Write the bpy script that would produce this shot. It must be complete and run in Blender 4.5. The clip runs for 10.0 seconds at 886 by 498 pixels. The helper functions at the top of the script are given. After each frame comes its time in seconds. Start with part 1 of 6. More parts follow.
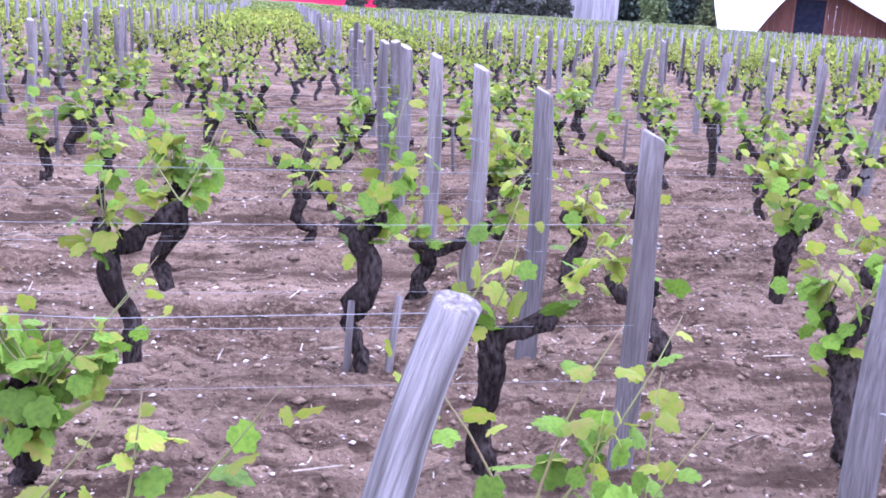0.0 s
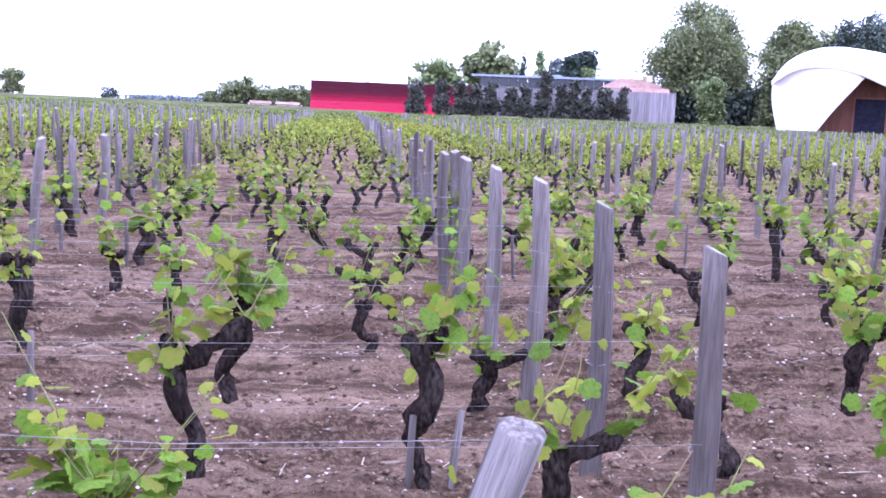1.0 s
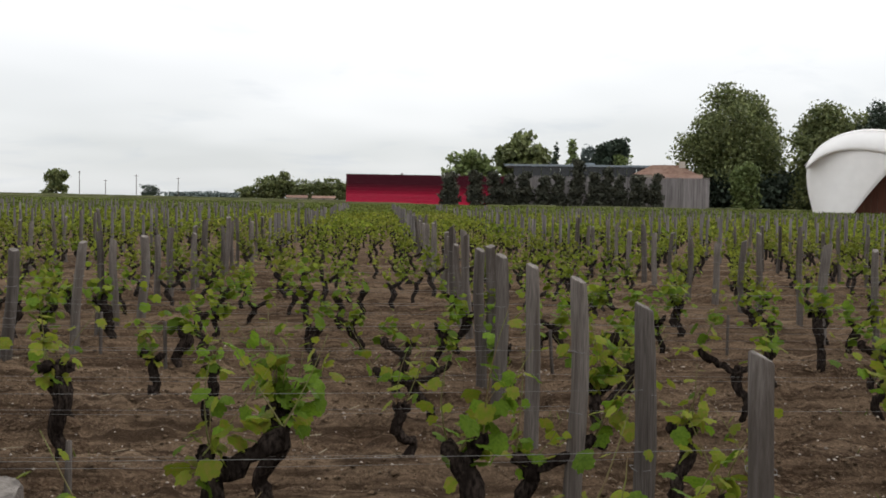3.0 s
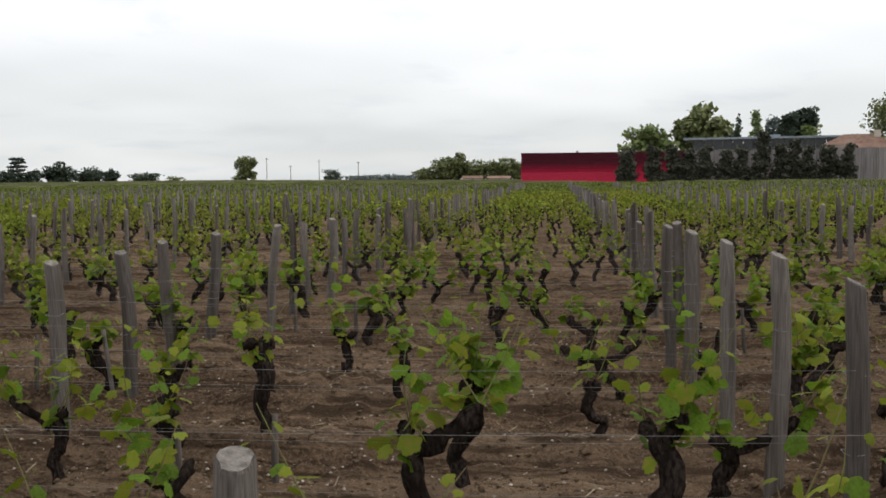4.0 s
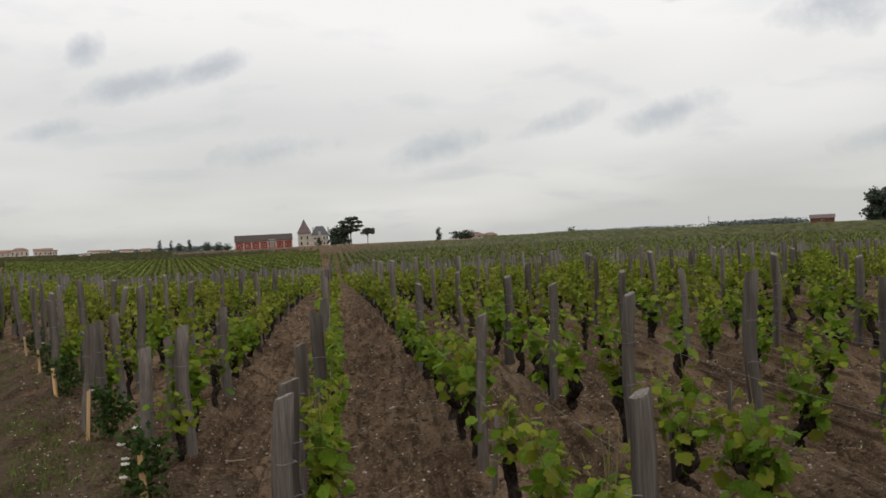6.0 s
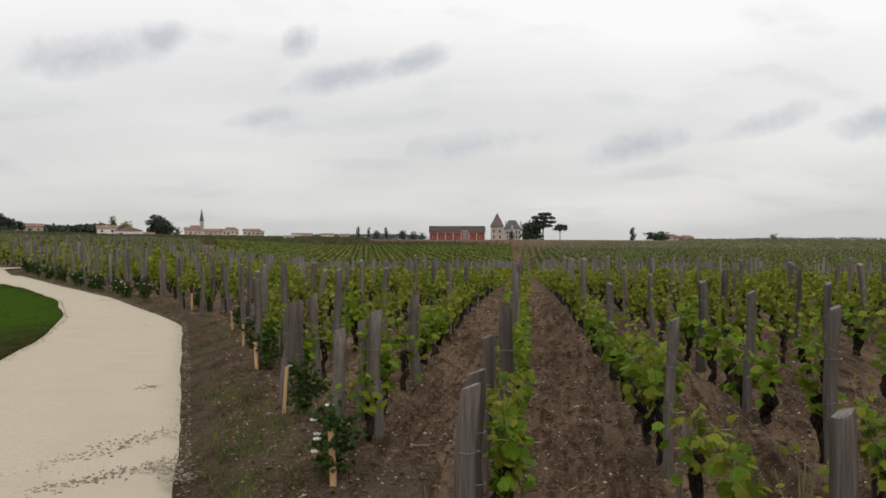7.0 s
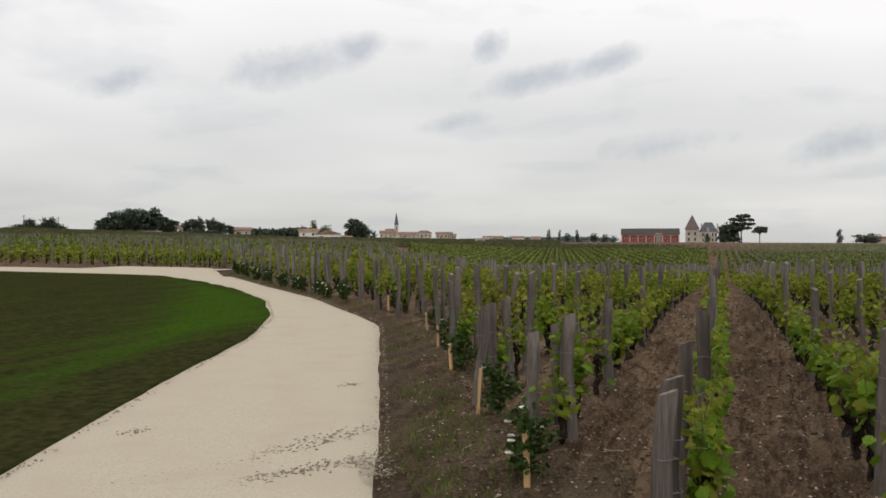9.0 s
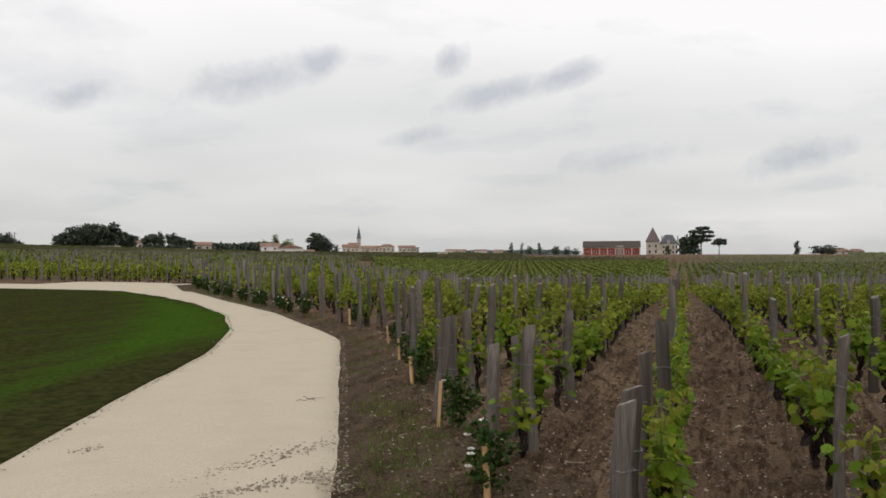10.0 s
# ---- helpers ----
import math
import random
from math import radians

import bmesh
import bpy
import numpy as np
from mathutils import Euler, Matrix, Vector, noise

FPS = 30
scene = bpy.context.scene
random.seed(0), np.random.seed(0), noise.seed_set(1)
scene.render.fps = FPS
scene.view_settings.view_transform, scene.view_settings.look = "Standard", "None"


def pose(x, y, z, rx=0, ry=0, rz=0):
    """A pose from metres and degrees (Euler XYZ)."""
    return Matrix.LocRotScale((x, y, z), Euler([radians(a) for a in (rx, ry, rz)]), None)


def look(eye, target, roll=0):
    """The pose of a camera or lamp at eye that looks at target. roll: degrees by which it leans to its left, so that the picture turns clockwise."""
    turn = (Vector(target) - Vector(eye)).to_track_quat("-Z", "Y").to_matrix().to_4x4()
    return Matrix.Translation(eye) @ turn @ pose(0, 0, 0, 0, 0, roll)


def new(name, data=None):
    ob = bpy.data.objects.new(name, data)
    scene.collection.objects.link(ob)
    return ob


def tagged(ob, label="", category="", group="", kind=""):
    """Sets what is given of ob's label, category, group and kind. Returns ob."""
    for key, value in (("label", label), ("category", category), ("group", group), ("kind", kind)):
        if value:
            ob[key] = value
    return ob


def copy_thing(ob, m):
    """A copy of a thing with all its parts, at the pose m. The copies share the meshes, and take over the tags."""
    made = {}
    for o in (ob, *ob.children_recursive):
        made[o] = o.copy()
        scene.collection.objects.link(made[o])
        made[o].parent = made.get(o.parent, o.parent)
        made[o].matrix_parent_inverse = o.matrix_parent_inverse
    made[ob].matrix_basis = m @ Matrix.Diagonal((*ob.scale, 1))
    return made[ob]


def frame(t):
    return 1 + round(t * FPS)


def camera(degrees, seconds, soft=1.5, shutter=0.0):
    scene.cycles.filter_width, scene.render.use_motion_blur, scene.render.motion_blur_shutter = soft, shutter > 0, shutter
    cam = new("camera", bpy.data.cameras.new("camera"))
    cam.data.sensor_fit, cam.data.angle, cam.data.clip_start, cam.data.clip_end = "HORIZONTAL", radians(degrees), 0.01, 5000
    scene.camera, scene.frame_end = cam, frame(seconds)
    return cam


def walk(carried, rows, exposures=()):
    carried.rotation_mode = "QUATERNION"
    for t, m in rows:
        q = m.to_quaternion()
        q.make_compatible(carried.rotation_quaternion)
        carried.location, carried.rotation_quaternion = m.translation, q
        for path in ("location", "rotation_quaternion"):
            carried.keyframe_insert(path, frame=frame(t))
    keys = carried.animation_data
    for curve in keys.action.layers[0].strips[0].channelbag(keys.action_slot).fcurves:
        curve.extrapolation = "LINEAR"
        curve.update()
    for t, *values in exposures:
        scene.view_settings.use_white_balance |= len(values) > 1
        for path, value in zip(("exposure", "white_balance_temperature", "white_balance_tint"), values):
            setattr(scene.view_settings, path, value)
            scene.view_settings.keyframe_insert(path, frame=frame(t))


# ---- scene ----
cam = camera(47.9, 10.0, soft=1.7)

# t, x, y, z, yaw, pitch, roll
PATH = [
    (0.0, 0.098, 0.034, 1.506, -7.64, -13.62, -3.27),
    (0.5, 0.070, 0.033, 1.557, -6.64, -9.69, -2.10),
    (1.0, 0.087, 0.029, 1.554, -4.36, -7.90, -2.29),
    (1.5, 0.075, 0.033, 1.607, -1.86, -4.54, -1.66),
    (2.0, 0.084, 0.041, 1.621, -0.86, -2.92, -1.28),
    (2.5, 0.089, 0.054, 1.618, -1.57, -2.23, -0.78),
    (2.7, 0.091, 0.055, 1.617, -2.49, -2.34, -1.00),
    (3.8, 0.029, 0.070, 1.595, 1.32, -4.04, 0.00),
    (4.0, 0.013, 0.065, 1.606, 7.60, -4.05, 0.46),
    (4.2, -0.013, 0.073, 1.597, 16.05, -5.05, -0.11),
    (4.5, -0.009, 0.144, 1.577, 32.45, -3.51, 0.57),
    (4.8, -0.015, 0.140, 1.582, 45.86, -3.92, 2.70),
    (5.0, -0.028, 0.114, 1.596, 51.62, -2.82, 4.03),
    (5.2, -0.065, 0.068, 1.583, 58.07, -2.09, 4.49),
    (5.5, -0.067, -0.020, 1.582, 70.43, -0.92, 4.92),
    (5.8, -0.046, -0.088, 1.587, 80.38, -1.11, 4.09),
    (6.0, -0.056, -0.092, 1.589, 86.27, -0.87, 2.89),
    (7.3, -0.058, -0.103, 1.587, 97.59, -0.70, 0.05),
    (7.5, -0.060, -0.097, 1.586, 97.48, -0.30, 0.25),
    (8.0, -0.044, -0.094, 1.588, 98.42, -0.85, 0.05),
    (8.5, -0.007, -0.096, 1.589, 101.69, -0.74, 0.20),
    (9.0, 0.000, -0.111, 1.596, 108.20, -0.69, 0.06),
    (9.5, -0.023, -0.117, 1.585, 111.66, -0.78, -0.51),
    (10.0, -0.076, -0.102, 1.580, 106.06, 0.08, 0.37),
]
EXPOSURES = [(0.0, 2.66, 4780, 41), (0.6, 2.78, 4880, 42), (1.0, 2.3, 4880, 43), (1.5, 1.72, 5060, 36), (2.1, 0.76, 5850, 20), (2.5, 0.38, 6380, 11), (2.7, 0.33, 6480, 10),
             (4.5, 0.28, 6500, 10), (5.5, -0.08, 6750, 10), (7.5, 0.02, 6700, 11), (10.0, 0.02, 6700, 11)]
walk(cam, [(t, pose(x, y, z, 90 + p, r, w)) for t, x, y, z, w, p, r in PATH], EXPOSURES)

# ---------------------------------------------------------------- sky and sun
SUN_EL, SUN_AZ = 48.0, -70.0        # azimuth counted from +y towards -x
world = bpy.data.worlds.new("overcast_sky")
scene.world = world
world.use_nodes = True
wt = world.node_tree
wt.nodes.clear()


def wn(kind, **kw):
    n = wt.nodes.new(kind)
    for k, v in kw.items():
        n.inputs[k].default_value = v
    return n


def wmath(op, a, b):
    n = wt.nodes.new("ShaderNodeMath")
    n.operation = op
    for i, v in enumerate((a, b)):
        if isinstance(v, bpy.types.NodeSocket):
            wt.links.new(v, n.inputs[i])
        else:
            n.inputs[i].default_value = v
    return n.outputs[0]


sky = wt.nodes.new("ShaderNodeTexSky")
sky.sky_type, sky.sun_disc = "NISHITA", False
sky.sun_elevation, sky.sun_rotation = radians(SUN_EL), radians(-SUN_AZ)
tc = wt.nodes.new("ShaderNodeTexCoord")
sep = wt.nodes.new("ShaderNodeSeparateXYZ")
wt.links.new(tc.outputs["Generated"], sep.inputs[0])
up = wmath("ADD", wmath("MAXIMUM", sep.outputs[2], 0.0), 0.16)
comb = wt.nodes.new("ShaderNodeCombineXYZ")
wt.links.new(wmath("DIVIDE", sep.outputs[0], up), comb.inputs[0])
wt.links.new(wmath("DIVIDE", sep.outputs[1], up), comb.inputs[1])
patch = wn("ShaderNodeTexNoise", Scale=1.35, Detail=5.0, Roughness=0.55, Distortion=0.25)
wt.links.new(comb.outputs[0], patch.inputs["Vector"])
ramp = wt.nodes.new("ShaderNodeValToRGB")
ramp.color_ramp.elements[0].position, ramp.color_ramp.elements[0].color = 0.545, (0, 0, 0, 1)
ramp.color_ramp.elements[1].position, ramp.color_ramp.elements[1].color = 0.72, (1, 1, 1, 1)
wt.links.new(patch.outputs[0], ramp.inputs[0])
veil = wn("ShaderNodeTexNoise", Scale=0.45, Detail=3.0)
wt.links.new(comb.outputs[0], veil.inputs["Vector"])
# height above the horizon brightens the cloud sheet
grade = wt.nodes.new("ShaderNodeValToRGB")
grade.color_ramp.elements[0].position, grade.color_ramp.elements[0].color = 0.0, (0.595, 0.613, 0.618, 1)
grade.color_ramp.elements[1].position, grade.color_ramp.elements[1].color = 0.22, (1.0, 1.0, 1.01, 1)
wt.links.new(wmath("ADD", sep.outputs[2], wmath("MULTIPLY", wmath("SUBTRACT", veil.outputs[0], 0.5), 0.35)), grade.inputs[0])
# the darker clouds that hang over the western half: azimuth, elevation, half width, half height, slant (degrees)
CLOUDS = [(116.6, 9.7, 5.2, 1.25, 12), (113.0, 10.6, 2.4, 0.9, 14), (126.2, 8.4, 2.6, 0.9, 14), (107.6, 6.5, 2.6, 0.75, 10), (103.4, 8.8, 3.8, 0.85, 14), (99.0, 9.8, 2.8, 0.8, 16),
          (95.2, 5.2, 3.6, 0.95, 8), (85.8, 5.0, 3.2, 0.9, 10), (105.6, 10.8, 1.2, 0.9, 30), (80.0, 6.0, 3.0, 0.9, 14), (64.2, 11.1, 3.4, 1.5, 10), (72.1, 12.6, 1.8, 0.5, 14),
          (73.0, 6.2, 3.0, 0.9, 14), (61.2, 4.1, 4.2, 0.9, 8), (50.8, 6.6, 3.0, 0.8, 8), (43.1, 6.6, 2.2, 0.6, 6)]


def wdot(v, axis):
    n = wt.nodes.new("ShaderNodeVectorMath")
    n.operation = "DOT_PRODUCT"
    wt.links.new(v, n.inputs[0])
    n.inputs[1].default_value = axis
    return n.outputs["Value"]


warp = wn("ShaderNodeTexNoise", Scale=9.0, Detail=7.0, Roughness=0.65)
wt.links.new(tc.outputs["Generated"], warp.inputs["Vector"])
ragged = wmath("MULTIPLY", wmath("SUBTRACT", warp.outputs[0], 0.5), 3.6)
spots = wmath("MULTIPLY", ramp.outputs[0], 0.35)
for caz, cel, chw, chh, slant in CLOUDS:
    a, e, k = radians(caz), radians(cel), radians(slant)
    mid = Vector((-math.sin(a) * math.cos(e), math.cos(a) * math.cos(e), math.sin(e)))
    right = Vector((math.cos(a), math.sin(a), 0))
    upward = right.cross(mid)
    u_ax, v_ax = right * math.cos(k) + upward * math.sin(k), upward * math.cos(k) - right * math.sin(k)
    du = wmath("DIVIDE", wdot(tc.outputs["Generated"], u_ax), math.sin(radians(chw)))
    dv = wmath("DIVIDE", wmath("SUBTRACT", wdot(tc.outputs["Generated"], v_ax), mid.dot(v_ax)), math.sin(radians(chh)))
    far_off = wmath("ADD", wmath("MULTIPLY", du, du), wmath("MULTIPLY", dv, dv))
    facing = wmath("GREATER_THAN", wdot(tc.outputs["Generated"], mid), 0.5)
    soft = wmath("MINIMUM", wmath("MAXIMUM", wmath("ADD", wmath("SUBTRACT", 1.05, wmath("POWER", far_off, 0.6)), ragged), 0.0), 1.0)
    spots = wmath("MAXIMUM", spots, wmath("MULTIPLY", wmath("MULTIPLY", soft, facing), 0.64))
dark = wt.nodes.new("ShaderNodeMixRGB")
dark.inputs[2].default_value = (0.42, 0.47, 0.54, 1)
wt.links.new(spots, dark.inputs[0])
wt.links.new(grade.outputs[0], dark.inputs[1])
bg_cloud, bg_sky = wn("ShaderNodeBackground", Strength=1.0), wn("ShaderNodeBackground", Strength=0.1)
wt.links.new(dark.outputs[0], bg_cloud.inputs[0])
wt.links.new(sky.outputs[0], bg_sky.inputs[0])
wmix = wn("ShaderNodeMixShader", Fac=0.92)
wt.links.new(bg_sky.outputs[0], wmix.inputs[1])
wt.links.new(bg_cloud.outputs[0], wmix.inputs[2])
wout = wt.nodes.new("ShaderNodeOutputWorld")
wt.links.new(wmix.outputs[0], wout.inputs[0])

sun = new("sun", bpy.data.lights.new("sun", "SUN"))
sun.data.energy, sun.data.angle, sun.data.color = 0.8, radians(25), (1.0, 0.96, 0.9)
saz, sel = radians(SUN_AZ), radians(SUN_EL)
sun.matrix_world = look((0, 0, 60), (60 * math.sin(saz) * math.cos(sel), -60 * math.cos(saz) * math.cos(sel), 60 - 60 * math.sin(sel)))


# ---------------------------------------------------------------- materials
def rgb(c):
    return (c[0], c[1], c[2], 1.0)


def mat(name, c1, c2, scale=5.0, rough=0.8, bump=0.0, bscale=None, stretch=(1, 1, 1), coords="Object", vary=0.0, c3=None, big=0.3,
        contrast=(0.35, 0.65), translucent=0.0, island=False, metal=0.0, spec=0.3):
    """Two tones by fine noise, a third by broad noise, brightness varied from object to object (or island to island)."""
    m = bpy.data.materials.new(name)
    m.use_nodes = True
    nt = m.node_tree
    nt.nodes.clear()
    L = nt.links.new
    out = nt.nodes.new("ShaderNodeOutputMaterial")
    b = nt.nodes.new("ShaderNodeBsdfPrincipled")
    b.inputs["Roughness"].default_value = rough
    b.inputs["Metallic"].default_value = metal
    b.inputs["Specular IOR Level"].default_value = spec
    t = nt.nodes.new("ShaderNodeTexCoord")
    mp = nt.nodes.new("ShaderNodeMapping")
    mp.inputs["Scale"].default_value = stretch
    L(t.outputs[coords], mp.inputs["Vector"])
    vec = mp.outputs[0]
    info = nt.nodes.new("ShaderNodeObjectInfo")
    geo = nt.nodes.new("ShaderNodeNewGeometry")
    rnd = geo.outputs["Random Per Island"] if island else info.outputs["Random"]
    if not island:
        add = nt.nodes.new("ShaderNodeVectorMath")
        add.operation = "MULTIPLY_ADD"
        cmb = nt.nodes.new("ShaderNodeCombineXYZ")
        for i in range(3):
            L(rnd, cmb.inputs[i])
        L(cmb.outputs[0], add.inputs[0])
        add.inputs[1].default_value = (37, 17, 53)
        L(vec, add.inputs[2])
        vec = add.outputs[0]

    def noise_node(s, d=4.0):
        n = nt.nodes.new("ShaderNodeTexNoise")
        n.inputs["Scale"].default_value, n.inputs["Detail"].default_value = s, d
        L(vec, n.inputs["Vector"])
        return n.outputs[0]

    def ramp_of(v, lo, hi):
        r = nt.nodes.new("ShaderNodeMapRange")
        r.inputs["From Min"].default_value, r.inputs["From Max"].default_value = lo, hi
        L(v, r.inputs["Value"])
        return r.outputs[0]

    def mix(f, a, c, mode="MIX"):
        n = nt.nodes.new("ShaderNodeMixRGB")
        n.blend_type = mode
        if isinstance(f, bpy.types.NodeSocket):
            L(f, n.inputs[0])
        else:
            n.inputs[0].default_value = f
        for i, v in ((1, a), (2, c)):
            if isinstance(v, bpy.types.NodeSocket):
                L(v, n.inputs[i])
            else:
                n.inputs[i].default_value = rgb(v)
        return n.outputs[0]

    col = mix(ramp_of(noise_node(scale), *contrast), c1, c2)
    if c3:
        col = mix(ramp_of(noise_node(scale * big, 3.0), 0.45, 0.7), col, c3)
    if vary:
        hsv = nt.nodes.new("ShaderNodeHueSaturation")
        r = nt.nodes.new("ShaderNodeMapRange")
        r.inputs["To Min"].default_value, r.inputs["To Max"].default_value = 1 - vary, 1 + vary
        L(rnd, r.inputs["Value"])
        L(r.outputs[0], hsv.inputs["Value"])
        L(col, hsv.inputs["Color"])
        col = hsv.outputs[0]
    L(col, b.inputs["Base Color"])
    if bump:
        bp = nt.nodes.new("ShaderNodeBump")
        bp.inputs["Strength"].default_value = bump
        bp.inputs["Distance"].default_value = 0.02
        L(noise_node(bscale or scale * 2, 6.0), bp.inputs["Height"])
        L(bp.outputs[0], b.inputs["Normal"])
    sh = b.outputs[0]
    if translucent:
        tr = nt.nodes.new("ShaderNodeBsdfTranslucent")
        L(col, tr.inputs[0])
        mx = nt.nodes.new("ShaderNodeMixShader")
        mx.inputs[0].default_value = translucent
        L(sh, mx.inputs[1])
        L(tr.outputs[0], mx.inputs[2])
        sh = mx.outputs[0]
    L(sh, out.inputs[0])
    return m


def soil_material(name, dark, mid, pale, band, drawn=.75):
    """Tilled soil: damp and dry crumbs at three sizes, drawn out along the rows by the harrow."""
    m = bpy.data.materials.new(name)
    m.use_nodes = True
    nt = m.node_tree
    L = nt.links.new
    b = nt.nodes["Principled BSDF"]
    b.inputs["Roughness"].default_value, b.inputs["Specular IOR Level"].default_value = 1.0, 0.04
    t = nt.nodes.new("ShaderNodeTexCoord")

    def tex(scale, sc=(1, 1, 1), detail=5.0, rough=0.6):
        mp = nt.nodes.new("ShaderNodeMapping")
        mp.inputs["Scale"].default_value = sc
        mp.inputs["Rotation"].default_value = (0, 0, -math.atan(0.045))
        L(t.outputs["Object"], mp.inputs["Vector"])
        n = nt.nodes.new("ShaderNodeTexNoise")
        n.inputs["Scale"].default_value, n.inputs["Detail"].default_value, n.inputs["Roughness"].default_value = scale, detail, rough
        L(mp.outputs[0], n.inputs["Vector"])
        return n.outputs[0]

    def mapr(v, lo, hi, to=1.0):
        r = nt.nodes.new("ShaderNodeMapRange")
        r.inputs["From Min"].default_value, r.inputs["From Max"].default_value, r.inputs["To Max"].default_value = lo, hi, to
        L(v, r.inputs["Value"])
        return r.outputs[0]

    def mix(f, a, c):
        n = nt.nodes.new("ShaderNodeMixRGB")
        L(f, n.inputs[0])
        for i, v in ((1, a), (2, c)):
            if isinstance(v, bpy.types.NodeSocket):
                L(v, n.inputs[i])
            else:
                n.inputs[i].default_value = rgb(v)
        return n.outputs[0]

    crumbs = tex(34, detail=6.0, rough=0.7)
    clumps = tex(7.5, (.55, 1, 1))
    col = mix(mapr(clumps, .36, .64), dark, mid)
    col = mix(mapr(tex(2.6, (.16, 1, 1), 4.0), .42, .66, band), col, pale)
    col = mix(mapr(crumbs, .46, .70, .8), col, pale)
    col = mix(mapr(tex(13, (.05, 1, 1), 3.0), .50, .62, drawn), col, dark)
    col = mix(mapr(tex(58, detail=3.0), .56, .68, .75), col, dark)
    L(col, b.inputs["Base Color"])
    add = nt.nodes.new("ShaderNodeMath")
    add.operation = "MULTIPLY_ADD"
    L(clumps, add.inputs[0])
    add.inputs[1].default_value = 2.2
    L(crumbs, add.inputs[2])
    bp = nt.nodes.new("ShaderNodeBump")
    bp.inputs["Strength"].default_value, bp.inputs["Distance"].default_value = 1.0, 0.05
    L(add.outputs[0], bp.inputs["Height"])
    L(bp.outputs[0], b.inputs["Normal"])
    return m


M_SOIL = soil_material("soil", (0.046, 0.029, 0.018), (0.113, 0.073, 0.046), (0.266, 0.187, 0.123), .82)
M_STONE = mat("pebble", (0.24, 0.19, 0.15), (0.46, 0.40, 0.34), 20, 0.85, 0.2, vary=0.35, island=True)
M_CLOD = mat("clod", (0.064, 0.042, 0.026), (0.165, 0.115, 0.074), 30, 0.95, 0.6, vary=0.3, island=True, spec=0.1)
M_POST = mat("weathered_post", (0.084, 0.071, 0.063), (0.192, 0.168, 0.150), 130, 0.95, 0.8, 170, contrast=(0.25, 0.75), stretch=(1, 1, 0.04), vary=0.28, c3=(0.070, 0.057, 0.048), big=0.10, spec=0.05)
M_BLEACHED = mat("bleached_post", (0.105, 0.092, 0.082), (0.245, 0.222, 0.200), 90, 0.95, 0.9, 150, contrast=(0.28, 0.62), stretch=(1, 1, 0.05), c3=(0.075, 0.064, 0.056), big=0.3, spec=0.05)
M_POSTC = mat("post_end_grain", (0.12, 0.105, 0.093), (0.25, 0.225, 0.20), 40, 0.9, 0.5, vary=0.2)
M_POSTS = mat("distant_post", (0.066, 0.057, 0.052), (0.142, 0.126, 0.117), 14, 0.85, 0.2, stretch=(1, 1, 0.1), vary=0.25, island=True)
M_STAKE = mat("new_stake", (0.42, 0.26, 0.12), (0.55, 0.36, 0.18), 25, 0.75, 0.3, 40, (1, 1, 0.1), vary=0.15)
M_BARK = mat("vine_bark", (0.010, 0.008, 0.007), (0.056, 0.043, 0.036), 60, 0.95, 1.0, 80, (1, 1, 0.45), vary=0.25, spec=0.0, c3=(0.016, 0.012, 0.010), big=0.2)
M_BARKS = mat("distant_bark", (0.012, 0.009, 0.008), (0.042, 0.033, 0.028), 25, 0.95, 0.3, vary=0.25, island=True, spec=0.1)
M_CANE = mat("green_cane", (0.13, 0.15, 0.03), (0.13, 0.085, 0.04), 12, 0.6, 0.2, vary=0.2)
M_LEAF = mat("vine_leaf", (0.080, 0.146, 0.013), (0.135, 0.213, 0.019), 7, 0.6, 0.3, 60, vary=0.38, translucent=0.4, spec=0.12, c3=(0.125, 0.205, 0.017), big=0.4)
M_YOUNG = mat("young_vine_leaf", (0.185, 0.215, 0.018), (0.145, 0.205, 0.017), 7, 0.6, 0.3, 60, vary=0.3, translucent=0.4, spec=0.12, c3=(0.22, 0.19, 0.035), big=0.4)
M_LEAVES = mat("distant_vine_leaf", (0.092, 0.138, 0.015), (0.192, 0.220, 0.027), 1.2, 0.7, 0, vary=0.45, translucent=0.35, spec=0.08, island=True, c3=(0.20, 0.20, 0.035), big=0.2)
# greyer copy of the distant vine leaf, with distance haze in its colour
M_LEAVESFAR = mat("far_field_leaf", (0.080, 0.110, 0.026), (0.150, 0.172, 0.045), 1.2, 0.7, 0, vary=0.4, translucent=0.3, spec=0.05, island=True)
M_WIRE = mat("trellis_wire", (0.15, 0.145, 0.14), (0.26, 0.25, 0.24), 30, 0.5, 0, metal=0.4)
M_ROAD = mat("limestone_gravel", (0.415, 0.366, 0.280), (0.510, 0.455, 0.354), 60, 0.95, 0.35, 120, c3=(0.44, 0.385, 0.295), big=0.03, spec=0.15)
M_RIM = soil_material("churned_soil", (0.036, 0.023, 0.014), (0.098, 0.066, 0.043), (0.195, 0.152, 0.102), .4, .15)
M_CRUMB = mat("dusty_crumb", (0.20, 0.165, 0.125), (0.34, 0.29, 0.228), 18, 0.95, 0.4, vary=0.3, island=True, spec=0.05)
M_TREE = mat("tree_leaf", (0.100, 0.126, 0.050), (0.215, 0.238, 0.092), 0.5, 0.6, 0, vary=0.4, translucent=0.25, island=True)
M_TREEL = mat("pale_tree_leaf", (0.120, 0.165, 0.055), (0.195, 0.240, 0.085), 0.5, 0.6, 0, vary=0.4, translucent=0.25, island=True)
M_CYPRESS = mat("bronze_evergreen", (0.040, 0.045, 0.031), (0.085, 0.086, 0.060), 0.5, 0.8, 0, vary=0.4, island=True)
